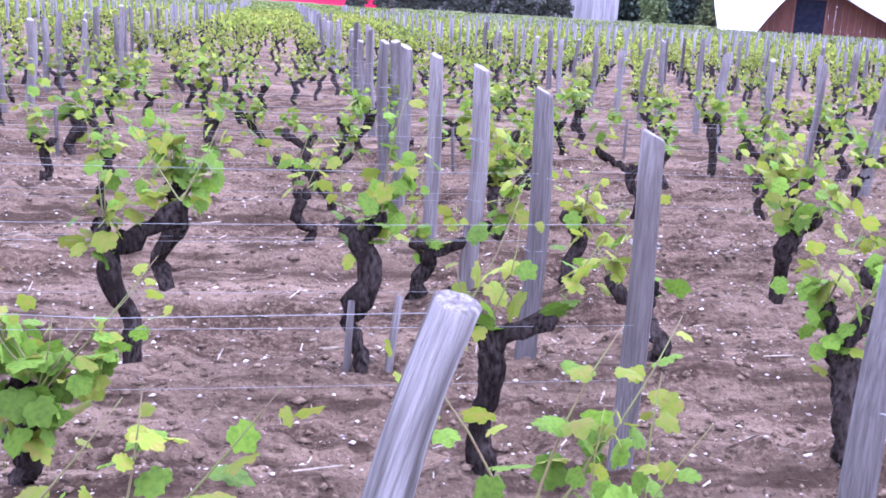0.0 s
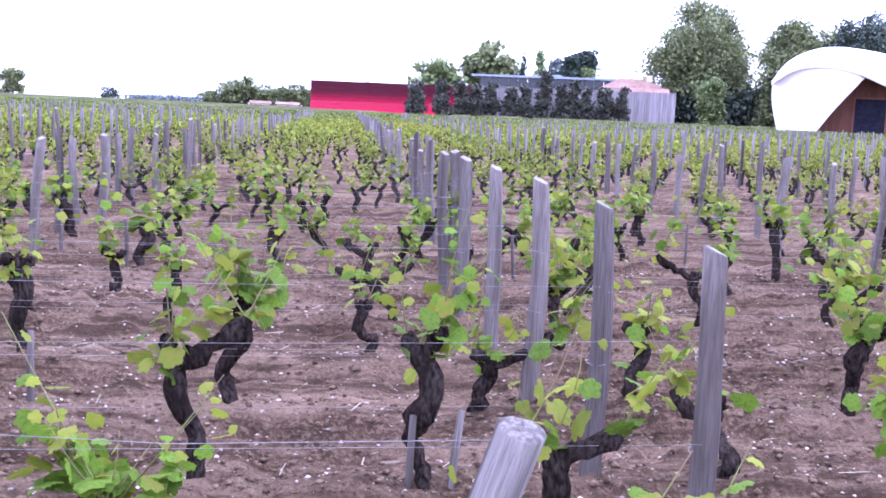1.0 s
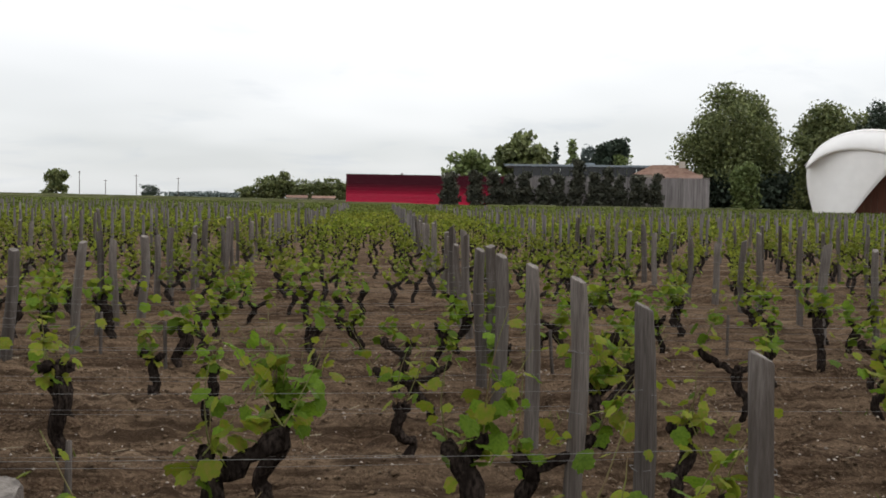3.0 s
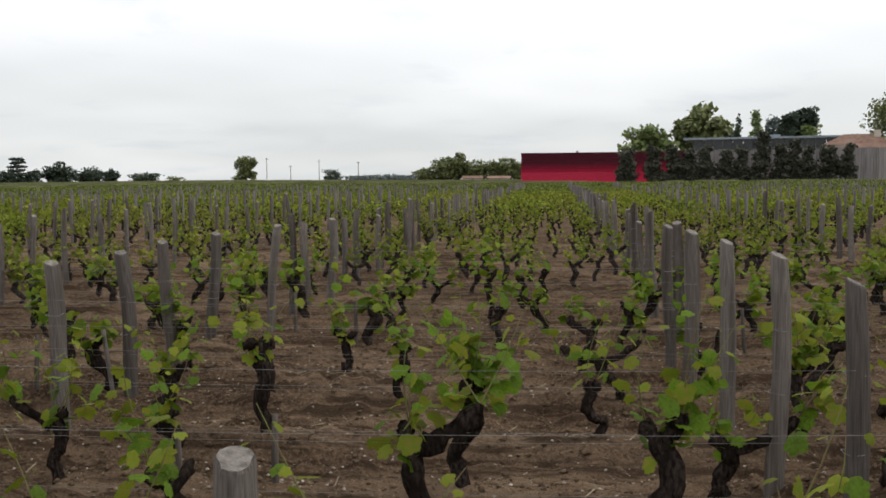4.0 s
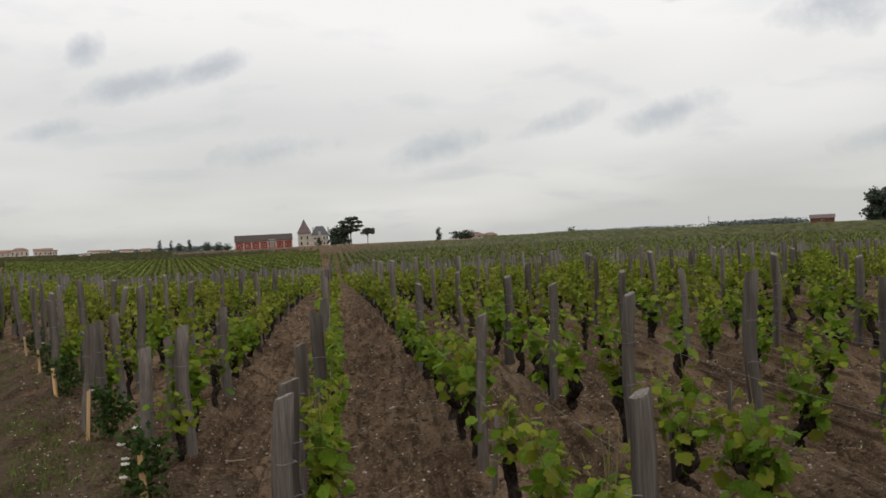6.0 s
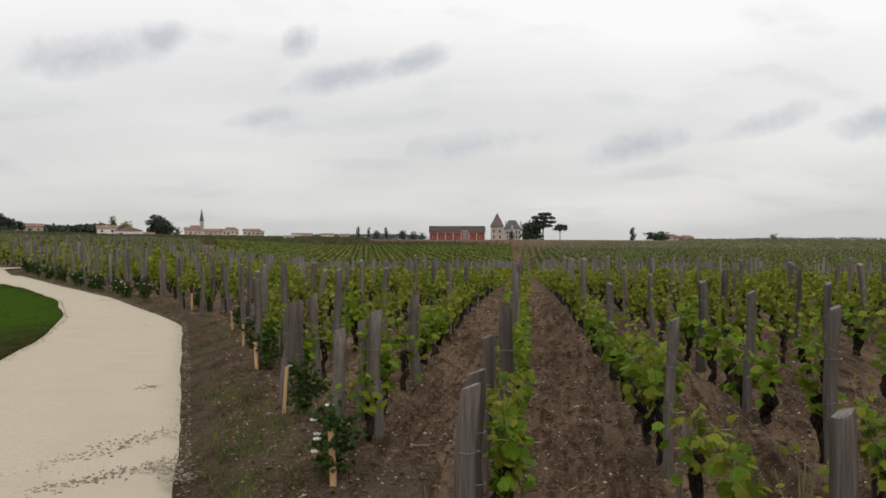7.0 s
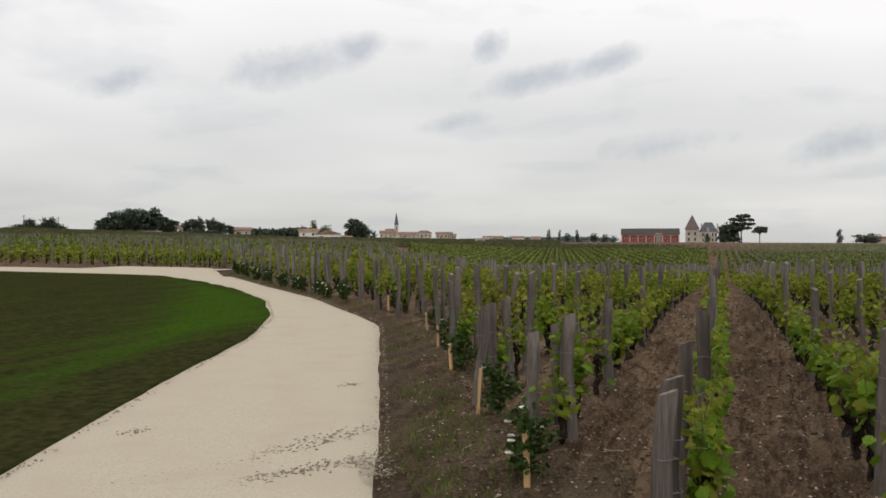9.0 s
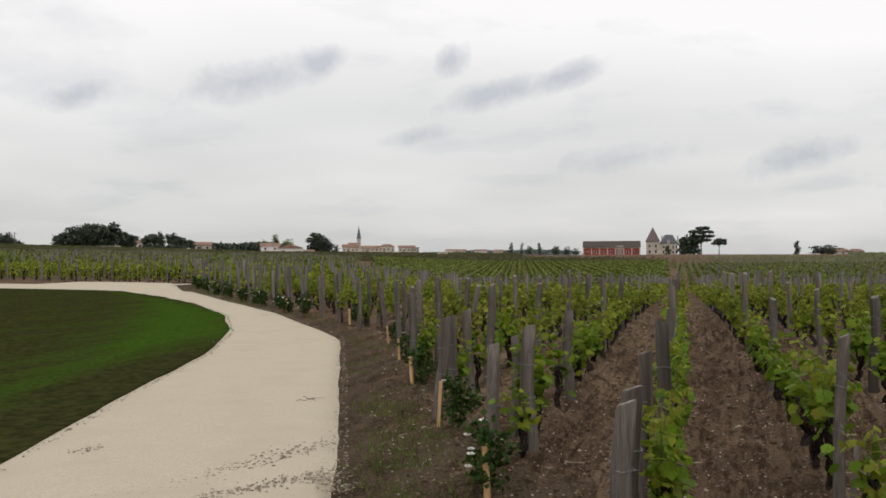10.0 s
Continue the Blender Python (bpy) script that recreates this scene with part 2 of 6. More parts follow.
M_FARROW = mat("far_vine_row", (0.105, 0.116, 0.052), (0.165, 0.170, 0.082), 0.3, 0.8, 0, vary=0.3, island=True, spec=0.05)
M_DARKLEAF = mat("dark_evergreen", (0.034, 0.052, 0.036), (0.068, 0.090, 0.058), 0.5, 0.7, 0, vary=0.4, island=True)
# leaf colour paled and blued to carry the distance haze
M_HAZE = mat("hazed_wood_leaf", (0.095, 0.122, 0.118), (0.140, 0.172, 0.162), 0.3, 0.8, 0, vary=0.3, island=True)
M_TRUNK = mat("tree_bark", (0.07, 0.055, 0.045), (0.15, 0.125, 0.105), 6, 0.95, 0.5, stretch=(1, 1, 0.3))
M_ROSE = mat("rose_leaf", (0.020, 0.042, 0.010), (0.042, 0.074, 0.016), 20, 0.7, 0, vary=0.35, spec=0.08, translucent=0.2, island=True)
M_PETAL = mat("white_petal", (0.85, 0.84, 0.78), (0.93, 0.92, 0.88), 30, 0.6, 0, translucent=0.3)
M_GRASS = mat("grass_blade", (0.055, 0.085, 0.014), (0.115, 0.14, 0.030), 5, 0.8, 0, vary=0.4, translucent=0.3, island=True)
M_STRAW = mat("dry_straw", (0.20, 0.16, 0.11), (0.32, 0.27, 0.19), 20, 0.8, 0, vary=0.3, island=True)
M_SHELL = mat("white_concrete", (0.86, 0.85, 0.83), (0.90, 0.89, 0.87), 0.8, 0.7, 0.05, c3=(0.83, 0.82, 0.80), big=0.2)
M_WOODCLAD = mat("brown_cladding", (0.16, 0.06, 0.035), (0.23, 0.095, 0.055), 3, 0.6, 0.2, stretch=(4, 4, 0.3))
M_CLAD = mat("red_brown_board", (0.105, 0.038, 0.024), (0.155, 0.060, 0.036), 3, 0.7, 0.2, stretch=(4, 4, 0.3), vary=0.15)
# near-black colour that stands for the shade inside the wave winery's opening
M_OPENING = mat("opening_shade", (0.012, 0.012, 0.022), (0.022, 0.022, 0.034), 2, 0.8, 0, spec=0.1)
M_GLASS = mat("dark_glass", (0.012, 0.014, 0.018), (0.02, 0.023, 0.028), 1, 0.12, 0, spec=0.6)
# the blades come in six tones, from a near-black red at the eaves to a clear red at the foot
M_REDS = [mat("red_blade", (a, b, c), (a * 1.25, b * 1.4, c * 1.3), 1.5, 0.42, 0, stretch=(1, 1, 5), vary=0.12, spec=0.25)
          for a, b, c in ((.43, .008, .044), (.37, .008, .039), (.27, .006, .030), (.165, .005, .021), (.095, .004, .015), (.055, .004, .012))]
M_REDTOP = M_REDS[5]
M_FENCE = mat("grey_slat", (0.20, 0.182, 0.178), (0.30, 0.278, 0.27), 3, 0.85, 0.2, stretch=(1, 1, 0.1), vary=0.2)
M_TILE = mat("roof_tile", (0.15, 0.085, 0.06), (0.24, 0.145, 0.105), 1.2, 0.85, 0.3, 6, vary=0.1, c3=(0.25, 0.16, 0.12), big=0.3)
M_SLATE = mat("slate", (0.06, 0.065, 0.08), (0.11, 0.115, 0.13), 2, 0.6, 0.2, vary=0.1)
M_TOWER = mat("brown_slate", (0.085, 0.062, 0.062), (0.145, 0.108, 0.105), 2, 0.7, 0.2, vary=0.1)
M_PLASTER = mat("pale_plaster", (0.40, 0.355, 0.295), (0.50, 0.45, 0.385), 0.6, 0.9, 0.1, c3=(0.34, 0.30, 0.25), big=0.3)
M_WHITEP = mat("white_render", (0.60, 0.58, 0.54), (0.70, 0.68, 0.64), 0.6, 0.9, 0.1)
M_BRICK = mat("red_barn_wall", (0.22, 0.040, 0.032), (0.30, 0.062, 0.046), 2, 0.9, 0.2, c3=(0.18, 0.035, 0.03), big=0.3)
M_METAL = mat("blue_grey_roof", (0.20, 0.24, 0.27), (0.27, 0.31, 0.34), 0.7, 0.5, 0.05)
M_POLE = mat("utility_pole", (0.10, 0.085, 0.075), (0.16, 0.14, 0.125), 8, 0.9, 0.2, stretch=(1, 1, 0.1))


# lawn: sown soil with strips of new grass
def lawn_material():
    m = bpy.data.materials.new("newly_sown_lawn")
    m.use_nodes = True
    nt = m.node_tree
    L = nt.links.new
    b = nt.nodes["Principled BSDF"]
    b.inputs["Roughness"].default_value = 1.0
    b.inputs["Specular IOR Level"].default_value = 0.0
    t = nt.nodes.new("ShaderNodeTexCoord")

    def tex(scale, sc, detail=4.0):
        mp = nt.nodes.new("ShaderNodeMapping")
        mp.inputs["Scale"].default_value = sc
        mp.inputs["Rotation"].default_value = (0, 0, radians(-21))
        L(t.outputs["Object"], mp.inputs["Vector"])
        n = nt.nodes.new("ShaderNodeTexNoise")
        n.inputs["Scale"].default_value, n.inputs["Detail"].default_value = scale, detail
        L(mp.outputs[0], n.inputs["Vector"])
        return n.outputs[0]

    def mapr(v, lo, hi):
        r = nt.nodes.new("ShaderNodeMapRange")
        r.inputs["From Min"].default_value, r.inputs["From Max"].default_value = lo, hi
        L(v, r.inputs["Value"])
        return r.outputs[0]

    def mix(f, a, c):
        n = nt.nodes.new("ShaderNodeMixRGB")
        if isinstance(f, bpy.types.NodeSocket):
            L(f, n.inputs[0])
        for i, v in ((1, a), (2, c)):
            if isinstance(v, bpy.types.NodeSocket):
                L(v, n.inputs[i])
            else:
                n.inputs[i].default_value = rgb(v)
        return n.outputs[0]

    soil = mix(mapr(tex(9, (1, 1, 1)), 0.35, 0.65), (0.020, 0.023, 0.008), (0.042, 0.042, 0.015))
    grass = mix(mapr(tex(14, (1, 1, 1)), 0.3, 0.7), (0.022, 0.050, 0.006), (0.044, 0.082, 0.011))
    add = nt.nodes.new("ShaderNodeMath")
    add.operation = "MULTIPLY_ADD"
    L(tex(1.1, (0.30, 1.5, 1), 7.0), add.inputs[0])
    add.inputs[1].default_value = 0.8
    att = nt.nodes.new("ShaderNodeAttribute")
    att.attribute_name = "sown"
    L(att.outputs["Fac"], add.inputs[2])
    L(mix(mapr(add.outputs[0], 0.52, 0.95), soil, grass), b.inputs["Base Color"])
    bp = nt.nodes.new("ShaderNodeBump")
    bp.inputs["Strength"].default_value, bp.inputs["Distance"].default_value = 0.6, 0.03
    L(tex(25, (1, 1, 1), 6.0), bp.inputs["Height"])
    L(bp.outputs[0], b.inputs["Normal"])
    return m


M_LAWN = lawn_material()


# ---------------------------------------------------------------- geometry helpers

def part(name, bm, material, parent, label=""):
    me = bpy.data.meshes.new(name)
    bm.to_mesh(me)
    bm.free()
    return part_mesh(name, me, material, parent, label)


def part_mesh(name, me, material, parent, label=""):
    ob = new(name, me)
    if material and not me.materials:
        me.materials.append(material)
    if parent:
        ob.parent = parent
    if label:
        ob["label"] = label
    return ob


def mesh_np(name, verts, faces, material, smooth=False):
    """A mesh from numpy arrays; all faces have the same number of corners."""
    verts, faces = np.asarray(verts, np.float32), np.asarray(faces, np.int32)
    me = bpy.data.meshes.new(name)
    me.vertices.add(len(verts))
    me.vertices.foreach_set("co", verts.ravel())
    n = faces.shape[1]
    me.loops.add(faces.size)
    me.loops.foreach_set("vertex_index", faces.ravel())
    me.polygons.add(len(faces))
    me.polygons.foreach_set("loop_start", np.arange(0, faces.size, n, dtype=np.int32))
    if smooth:
        me.polygons.foreach_set("use_smooth", np.ones(len(faces), bool))
    me.update(calc_edges=True)
    if material:
        me.materials.append(material)
    return me


def empty(name, x, y, z, turn=0.0, **tags):
    ob = new(name)
    ob.matrix_basis = pose(x, y, z, 0, 0, turn)
    ob.empty_display_size = 0.1
    return tagged(ob, **tags)


def box(bm, x0, x1, y0, y1, z0, z1):
    vs = [bm.verts.new((x, y, z)) for z in (z0, z1) for x, y in ((x0, y0), (x1, y0), (x1, y1), (x0, y1))]
    for q in ((3, 2, 1, 0), (4, 5, 6, 7), (0, 1, 5, 4), (1, 2, 6, 5), (2, 3, 7, 6), (3, 0, 4, 7)):
        bm.faces.new([vs[i] for i in q])


def boxed(x0, x1, y0, y1, z0, z1):
    bm = bmesh.new()
    box(bm, x0, x1, y0, y1, z0, z1)
    return bm


def tube_np(points, radii, seg=8, rough=0.0, cap=True, r=None):
    """A tube along points, with uneven radius; quads (caps as fans of degenerate-free quads are left as closed tips)."""
    pts = np.asarray(points, float)
    n = len(pts)
    tan = np.gradient(pts, axis=0)
    tan /= np.linalg.norm(tan, axis=1)[:, None] + 1e-9
    ref = np.array([0.31, 0.95, 0.05])
    a = np.cross(tan, ref)
    a /= np.linalg.norm(a, axis=1)[:, None] + 1e-9
    b = np.cross(tan, a)
    th = np.linspace(0, 2 * np.pi, seg, endpoint=False)
    rad = np.asarray(radii, float)[:, None] * (1 + (rough * r.uniform(-1, 1, (n, seg)) if rough else 0))
    v = pts[:, None] + a[:, None] * (np.cos(th)[None, :, None] * rad[..., None]) + b[:, None] * (np.sin(th)[None, :, None] * rad[..., None])
    v = v.reshape(-1, 3)
    i = np.arange(n - 1)[:, None] * seg
    j = np.arange(seg)[None]
    k = (j + 1) % seg
    f = np.stack([i + j, i + k, i + seg + k, i + seg + j], -1).reshape(-1, 4)
    if cap:
        e = len(v)
        v = np.vstack([v, pts[-1:] + tan[-1:] * rad[-1].mean() * 0.3])
        top = (n - 1) * seg
        half = np.array([[top + q, top + (q + 1) % seg, top + (q + 2) % seg, e] for q in range(0, seg - 1, 2)])
        f = np.vstack([f, half])
    return v, f


def join_np(parts):
    vs, fs, o = [], [], 0
    for v, f in parts:
        vs.append(v)
        fs.append(f + o)
        o += len(v)
    return np.vstack(vs), np.vstack(fs)


def smooth_noise(x, y, s, seed=0):
    """Value noise on a grid of size s, vectorised."""
    gx, gy = np.asarray(x) / s, np.asarray(y) / s
    ix, iy = np.floor(gx), np.floor(gy)
    fx, fy = gx - ix, gy - iy
    fx, fy = fx * fx * (3 - 2 * fx), fy * fy * (3 - 2 * fy)

    def h(a, b):
        q = np.sin(a * 127.1 + b * 311.7 + seed * 74.7) * 43758.5453
        return q - np.floor(q)

    return (h(ix, iy) * (1 - fx) + h(ix + 1, iy) * fx) * (1 - fy) + (h(ix, iy + 1) * (1 - fx) + h(ix + 1, iy + 1) * fx) * fy


# ---------------------------------------------------------------- plan of the vineyard
ROW0, GAP, SLOPE = 3.91, 1.03, 0.045         # rows run along x: y = ROW0 + GAP * k + SLOPE * x
EYE = 1.6
HORIZON_AZ = np.array([-180, -60, -20, 3, 20, 34, 45, 55, 66, 80, 94, 100, 108, 116, 122, 131, 150, 180.0])
HORIZON_EL = np.array([-0.3, -0.2, -0.2, -0.24, -0.12, -0.17, -0.45, -0.62, -0.50, -0.36, -0.31, -0.31, -0.20, -0.10, 0.12, 0.42, 0.3, -0.3])


def gz(x, y):
    """Height of the land: level near by, rising or falling gently to the horizon."""
    x, y = np.asarray(x, float), np.asarray(y, float)
    r = np.hypot(x, y) + 1e-6
    el = np.tan(np.radians(np.interp(np.degrees(np.arctan2(-x, y)), HORIZON_AZ, HORIZON_EL)))
    rim = 400.0
    zr = EYE + rim * el
    near = zr * np.clip((r - 25) / (rim - 25), 0, 1) ** 1.25
    az = np.degrees(np.arctan2(-x, y))
    dip = np.interp(az, [-180, 25, 50, 72, 104, 114, 180], [0, 0, 1.1, 1.95, 1.95, 0, 0])
    t = np.clip((r - 10) / 85, 0, 1)
    t = t * t * (3 - 2 * t) * np.clip((rim - r) / (rim - 100), 0, 1)
    near = near - dip * t
    beyond = EYE + r * el - 0.0012 * (r - rim)
    return np.where(r < rim, near, beyond)


def row_y(k, x):
    return ROW0 + GAP * k + SLOPE * x


def place(az, dist):
    """A spot on the land at an azimuth (degrees from +y towards -x) and a distance from the origin."""
    a = radians(az)
    x, y = -math.sin(a) * dist, math.cos(a) * dist
    return x, y, float(gz(x, y))


EDGE_X = np.array([-60.0, -40.1, -35.6, -28.0, -23.3, -18.6, -16.9, -11.4, -7.3, -5.7, -2.5, 0.0, 6.0, 40.0])
EDGE_Y = np.array([-37.0, -23.9, -20.8, -15.0, -11.2, -7.95, -6.8, -4.58, -2.95, -2.33, -1.25, -0.62, -0.35, 0.6])
LAWN_X = np.array([-34.4, -33.8, -30.5, -27.1, -21.9, -17.4, -13.5, -9.55, -6.83, -5.24, -2.0, 2.0, 8.0, 40.0])
LAWN_Y = np.array([-30.7, -23.0, -19.2, -15.9, -11.9, -9.36, -7.69, -6.4, -5.45, -4.87, -3.95, -3.2, -2.9, -2.2])


def road_edge(x):
    return np.interp(x, EDGE_X, EDGE_Y)


def row_end(k):
    """Where row k begins on the headland; the rows run from there towards -x (and, from row -2 on, also towards +x)."""
    if k >= -2:
        return 90.0
    if k >= -6:
        return {-3: -3.0, -4: -4.1, -5: -7.3, -6: -8.7}[k]
    x = np.arange(-43.5, -9.0, 0.05)
    free = x[road_edge(x) + 0.85 < row_y(k, x)]
    return float(free.max()) if len(free) else -43.5


END_K = np.arange(-60, 3)
END_X = np.array([row_end(int(k)) for k in END_K])


def relief(x, y):
    """Furrows, wheel tracks and clods between the rows; calm on the headland, flat under the road and lawn."""
    x, y = np.asarray(x, float), np.asarray(y, float)
    k = (y - ROW0 - SLOPE * x) / GAP
    ph = k - np.floor(k)
    ridge = 0.058 * np.cos(2 * np.pi * ph) + 0.012 * np.cos(6 * np.pi * ph + 0.7) - 0.045 * np.exp(-((ph - 0.27) / 0.06) ** 2) - 0.045 * np.exp(-((ph - 0.73) / 0.06) ** 2)
    kk = np.floor(k + 0.5)
    ends = np.interp(kk, END_K, END_X)
    infield = np.clip((ends - x) / 1.2 + 0.6, 0, 1)
    r = np.hypot(x, y)
    lumps = 0.035 * (smooth_noise(x, y, 0.42, 1) - 0.5) + 0.080 * (smooth_noise(x, y, 0.15, 2) - 0.5) + 0.085 * (smooth_noise(x, y, 0.065, 3) - 0.5) * smooth_noise(x, y, 0.5, 14)
    lumps = lumps + 0.10 * (smooth_noise(x / 5, y - SLOPE * x, 0.11, 11) - 0.5) * infield
    gap = y - road_edge(x)
    calm = np.clip(gap / 0.5, 0, 1)
    near = np.clip((31 - r) / 8, 0, 1)
    return (ridge * infield + lumps * (0.8 + 0.2 * infield) + 0.06 * (smooth_noise(x, y, 0.33, 15) - 0.5) * (1 - infield)) * calm * near - 0.03 * (1 - calm)


def ground_z(x, y):
    return gz(x, y) + relief(x, y)


# ---------------------------------------------------------------- ground, road, lawn
def build_ground():
    az = np.radians(np.concatenate([np.arange(0, 600) * 0.3 - 40, np.arange(0, 60) * 3.0 + 140]))
    rr = [0.25]
    while rr[-1] < 30:
        rr.append(rr[-1] * 1.0085 + 0.004)
    while rr[-1] < 4600:
        rr.append(rr[-1] * 1.045)
    rr = np.array(rr)
    A, R = np.meshgrid(az, rr)
    x, y = -np.sin(A) * R, np.cos(A) * R
    z = ground_z(x, y)
    n, m = len(rr), len(az)
    v = np.stack([x, y, z], -1).reshape(-1, 3)
    i = np.arange(n - 1)[:, None] * m
    j = np.arange(m)[None]
    k = (j + 1) % m
    f = np.stack([i + j, i + k, i + m + k, i + m + j], -1).reshape(-1, 4)
    hub = np.array([[0, 0, float(z[0].mean())]])
    f = np.vstack([f, [[len(v) * 1, (q + 1) % m, q, (q - 1) % m] for q in range(1, m, 2)]])
    me = mesh_np("ground", np.vstack([v, hub]), f, M_SOIL, True)
    # the damp, trodden headland between the road and the row ends
    me.materials.append(M_RIM)
    c = v[f[:, 1]]
    kk = np.floor((c[:, 1] - ROW0 - SLOPE * c[:, 0]) / GAP + 0.5)
    stop = np.interp(kk, END_K, END_X)
    ragged = 0.5 * (smooth_noise(c[:, 0], c[:, 1], 0.5, 12) - 0.5)
    trod = (c[:, 0] > stop + 0.2 + ragged) & (c[:, 1] > road_edge(c[:, 0]) - 0.6) & (np.hypot(c[:, 0], c[:, 1]) < 70) & (c[:, 1] < 1.2) & (c[:, 0] > -43)
    me.polygons.foreach_set("material_index", trod.astype(np.int32))
    ob = new("ground", me)
    return tagged(ob, "stony brown vineyard soil with furrows between the rows", "ground", kind="structure")


build_ground()


def strip(name, xs, lo, hi, lift, material, across=14):
    """A sheet between two edges that run over xs, a little above the land, with its sides turned down."""
    u = np.linspace(0, 1, across)
    X = np.repeat(np.asarray(xs)[:, None], across, 1)
    Y = np.asarray(lo)[:, None] * (1 - u) + np.asarray(hi)[:, None] * u
    Z = gz(X, Y) + lift + 0.02 * np.sin(np.pi * u)[None] - 0.12 * ((u == 0) | (u == 1))[None]
    Z += 0.0015 * (smooth_noise(X, Y, 1.1, 5) - 0.5)
    v = np.stack([X, Y, Z], -1).reshape(-1, 3)
    n = len(xs)
    i = np.arange(n - 1)[:, None] * across
    j = np.arange(across - 1)[None]
    f = np.stack([i + j, i + j + 1, i + across + j + 1, i + across + j], -1).reshape(-1, 4)[:, ::-1]
    return new(name, mesh_np(name, v, f, material, True))


xs = np.arange(-42, 40, 0.13)
wob = 0.05 * (smooth_noise(xs, xs * 0, 1.3, 8) - 0.5) + 0.022 * (smooth_noise(xs, xs * 0, 0.35, 9) - 0.5)
lawn_line = np.interp(xs, LAWN_X, LAWN_Y)
lawn_line = np.where(xs < -34.4, -30.9, lawn_line)
tagged(strip("road", xs, lawn_line - 0.25, road_edge(xs) + wob, 0.03, M_ROAD), "pale limestone gravel road curving past the vineyard", "road", kind="structure")
# the branch that runs on behind the lawn
ys = np.linspace(-75, -24, 90)
bx0, bx1 = np.interp(ys, [-75, -30.7, -24], [-36.5, -34.2, -34.0]), np.interp(ys, [-75, -40, -30, -24], [-39.5, -38.3, -39.0, -42.0])
u = np.linspace(0, 1, 8)
BX = bx0[:, None] * (1 - u) + bx1[:, None] * u
BY = np.repeat(ys[:, None], 8, 1)
bi = np.arange(89)[:, None] * 8
bj = np.arange(7)[None]
bf = np.stack([bi + bj, bi + bj + 1, bi + 8 + bj + 1, bi + 8 + bj], -1).reshape(-1, 4)
tagged(new("track", mesh_np("track", np.stack([BX, BY, gz(BX, BY) + 0.026], -1).reshape(-1, 3), bf[:, ::-1], M_ROAD)),
       "pale gravel track running behind the lawn", "track", kind="structure")


def build_lawn():
    xs = np.concatenate([np.arange(-34.3, 10, 0.3)])
    n = 46
    top = np.interp(xs, LAWN_X, LAWN_Y) + 0.06 * (smooth_noise(xs, xs * 0, 0.6, 4) - 0.5)
    d = np.linspace(0, 1, n) ** 2 * 55
    X = np.repeat(xs[:, None], n, 1)
    Y = top[:, None] - d[None]
    Z = gz(X, Y) + 0.05 + 0.035 * (smooth_noise(X, Y, 0.7, 6) - 0.5) - 0.12 * (d == 0)[None]
    v = np.stack([X, Y, Z], -1).reshape(-1, 3)
    i = np.arange(len(xs) - 1)[:, None] * n
    j = np.arange(n - 1)[None]
    f = np.stack([i + j, i + n + j, i + n + j + 1, i + j + 1], -1).reshape(-1, 4)[:, ::-1]
    me = mesh_np("lawn", v, f, M_LAWN, True)
    # how far the grass has come up: thick in a belt along the far bend, bare along the road
    far_bend = np.exp(-((X + 20) / 7) ** 2) * np.exp(-((d[None] - 1.1) / 1.5) ** 2)
    belt = np.exp(-((d[None] - 1.25 - 0.03 * (X + 18)) / 0.35) ** 2) * 0.50
    sown = 0.12 + 0.52 * far_bend + belt * .45 + 0.04 * np.clip((d[None] - 12) / 20, 0, 1) - 0.25 * np.exp(-(d[None] / 0.7) ** 2) * np.clip((X + 17) / 4, 0, 1)
    a = me.attributes.new("sown", "FLOAT", "POINT")
    a.data.foreach_set("value", sown.astype(np.float32).ravel())
    tagged(new("lawn", me), "newly sown lawn, dark soil with strips of fresh green grass", "lawn", kind="structure")


build_lawn()


# ---------------------------------------------------------------- vine parts
def leaf_mesh(name, material, r):
    """A five-lobed vine leaf, creased along its midrib and cupped; the stalk end lies at the origin."""
    lobes = np.array([(0, .66), (9, .60), (16, .61), (24, .53), (32, .49), (40, .55), (47, .57), (53, .62), (61, .56), (70, .55), (79, .47), (87, .45), (97, .51), (106, .54),
                      (116, .50), (128, .50), (140, .44), (153, .45), (164, .38)])
    n = 2 * len(lobes) - 1
    ang = np.radians(np.concatenate([-lobes[:0:-1, 0], lobes[:, 0]]))
    ln = np.concatenate([lobes[:0:-1, 1], lobes[:, 1]]) * r.uniform(0.93, 1.07, n)
    cx = 0.36
    px, py = cx + np.cos(ang) * ln, np.sin(ang) * ln
    cup = r.uniform(0.12, 0.55)
    pz = -cup * ln ** 2 * 1.4 + 0.10 * np.abs(np.sin(ang)) * ln + r.uniform(-0.035, 0.035, n)
    v = np.vstack([[[cx, 0, 0.0], [0.05, 0, -0.03]], np.stack([px, py, pz], 1)])
    f = [[0, 2 + i, 3 + i] for i in range(n - 1)] + [[0, n + 1, 1], [0, 1, 2]]
    me = mesh_np(name, v, f, material, True)
    return me


r_leaf = np.random.default_rng(3)
LEAVES = [leaf_mesh("leaf", M_LEAF, r_leaf) for _ in range(5)]
YOUNG = [leaf_mesh("leaf", M_YOUNG, r_leaf) for _ in range(4)]


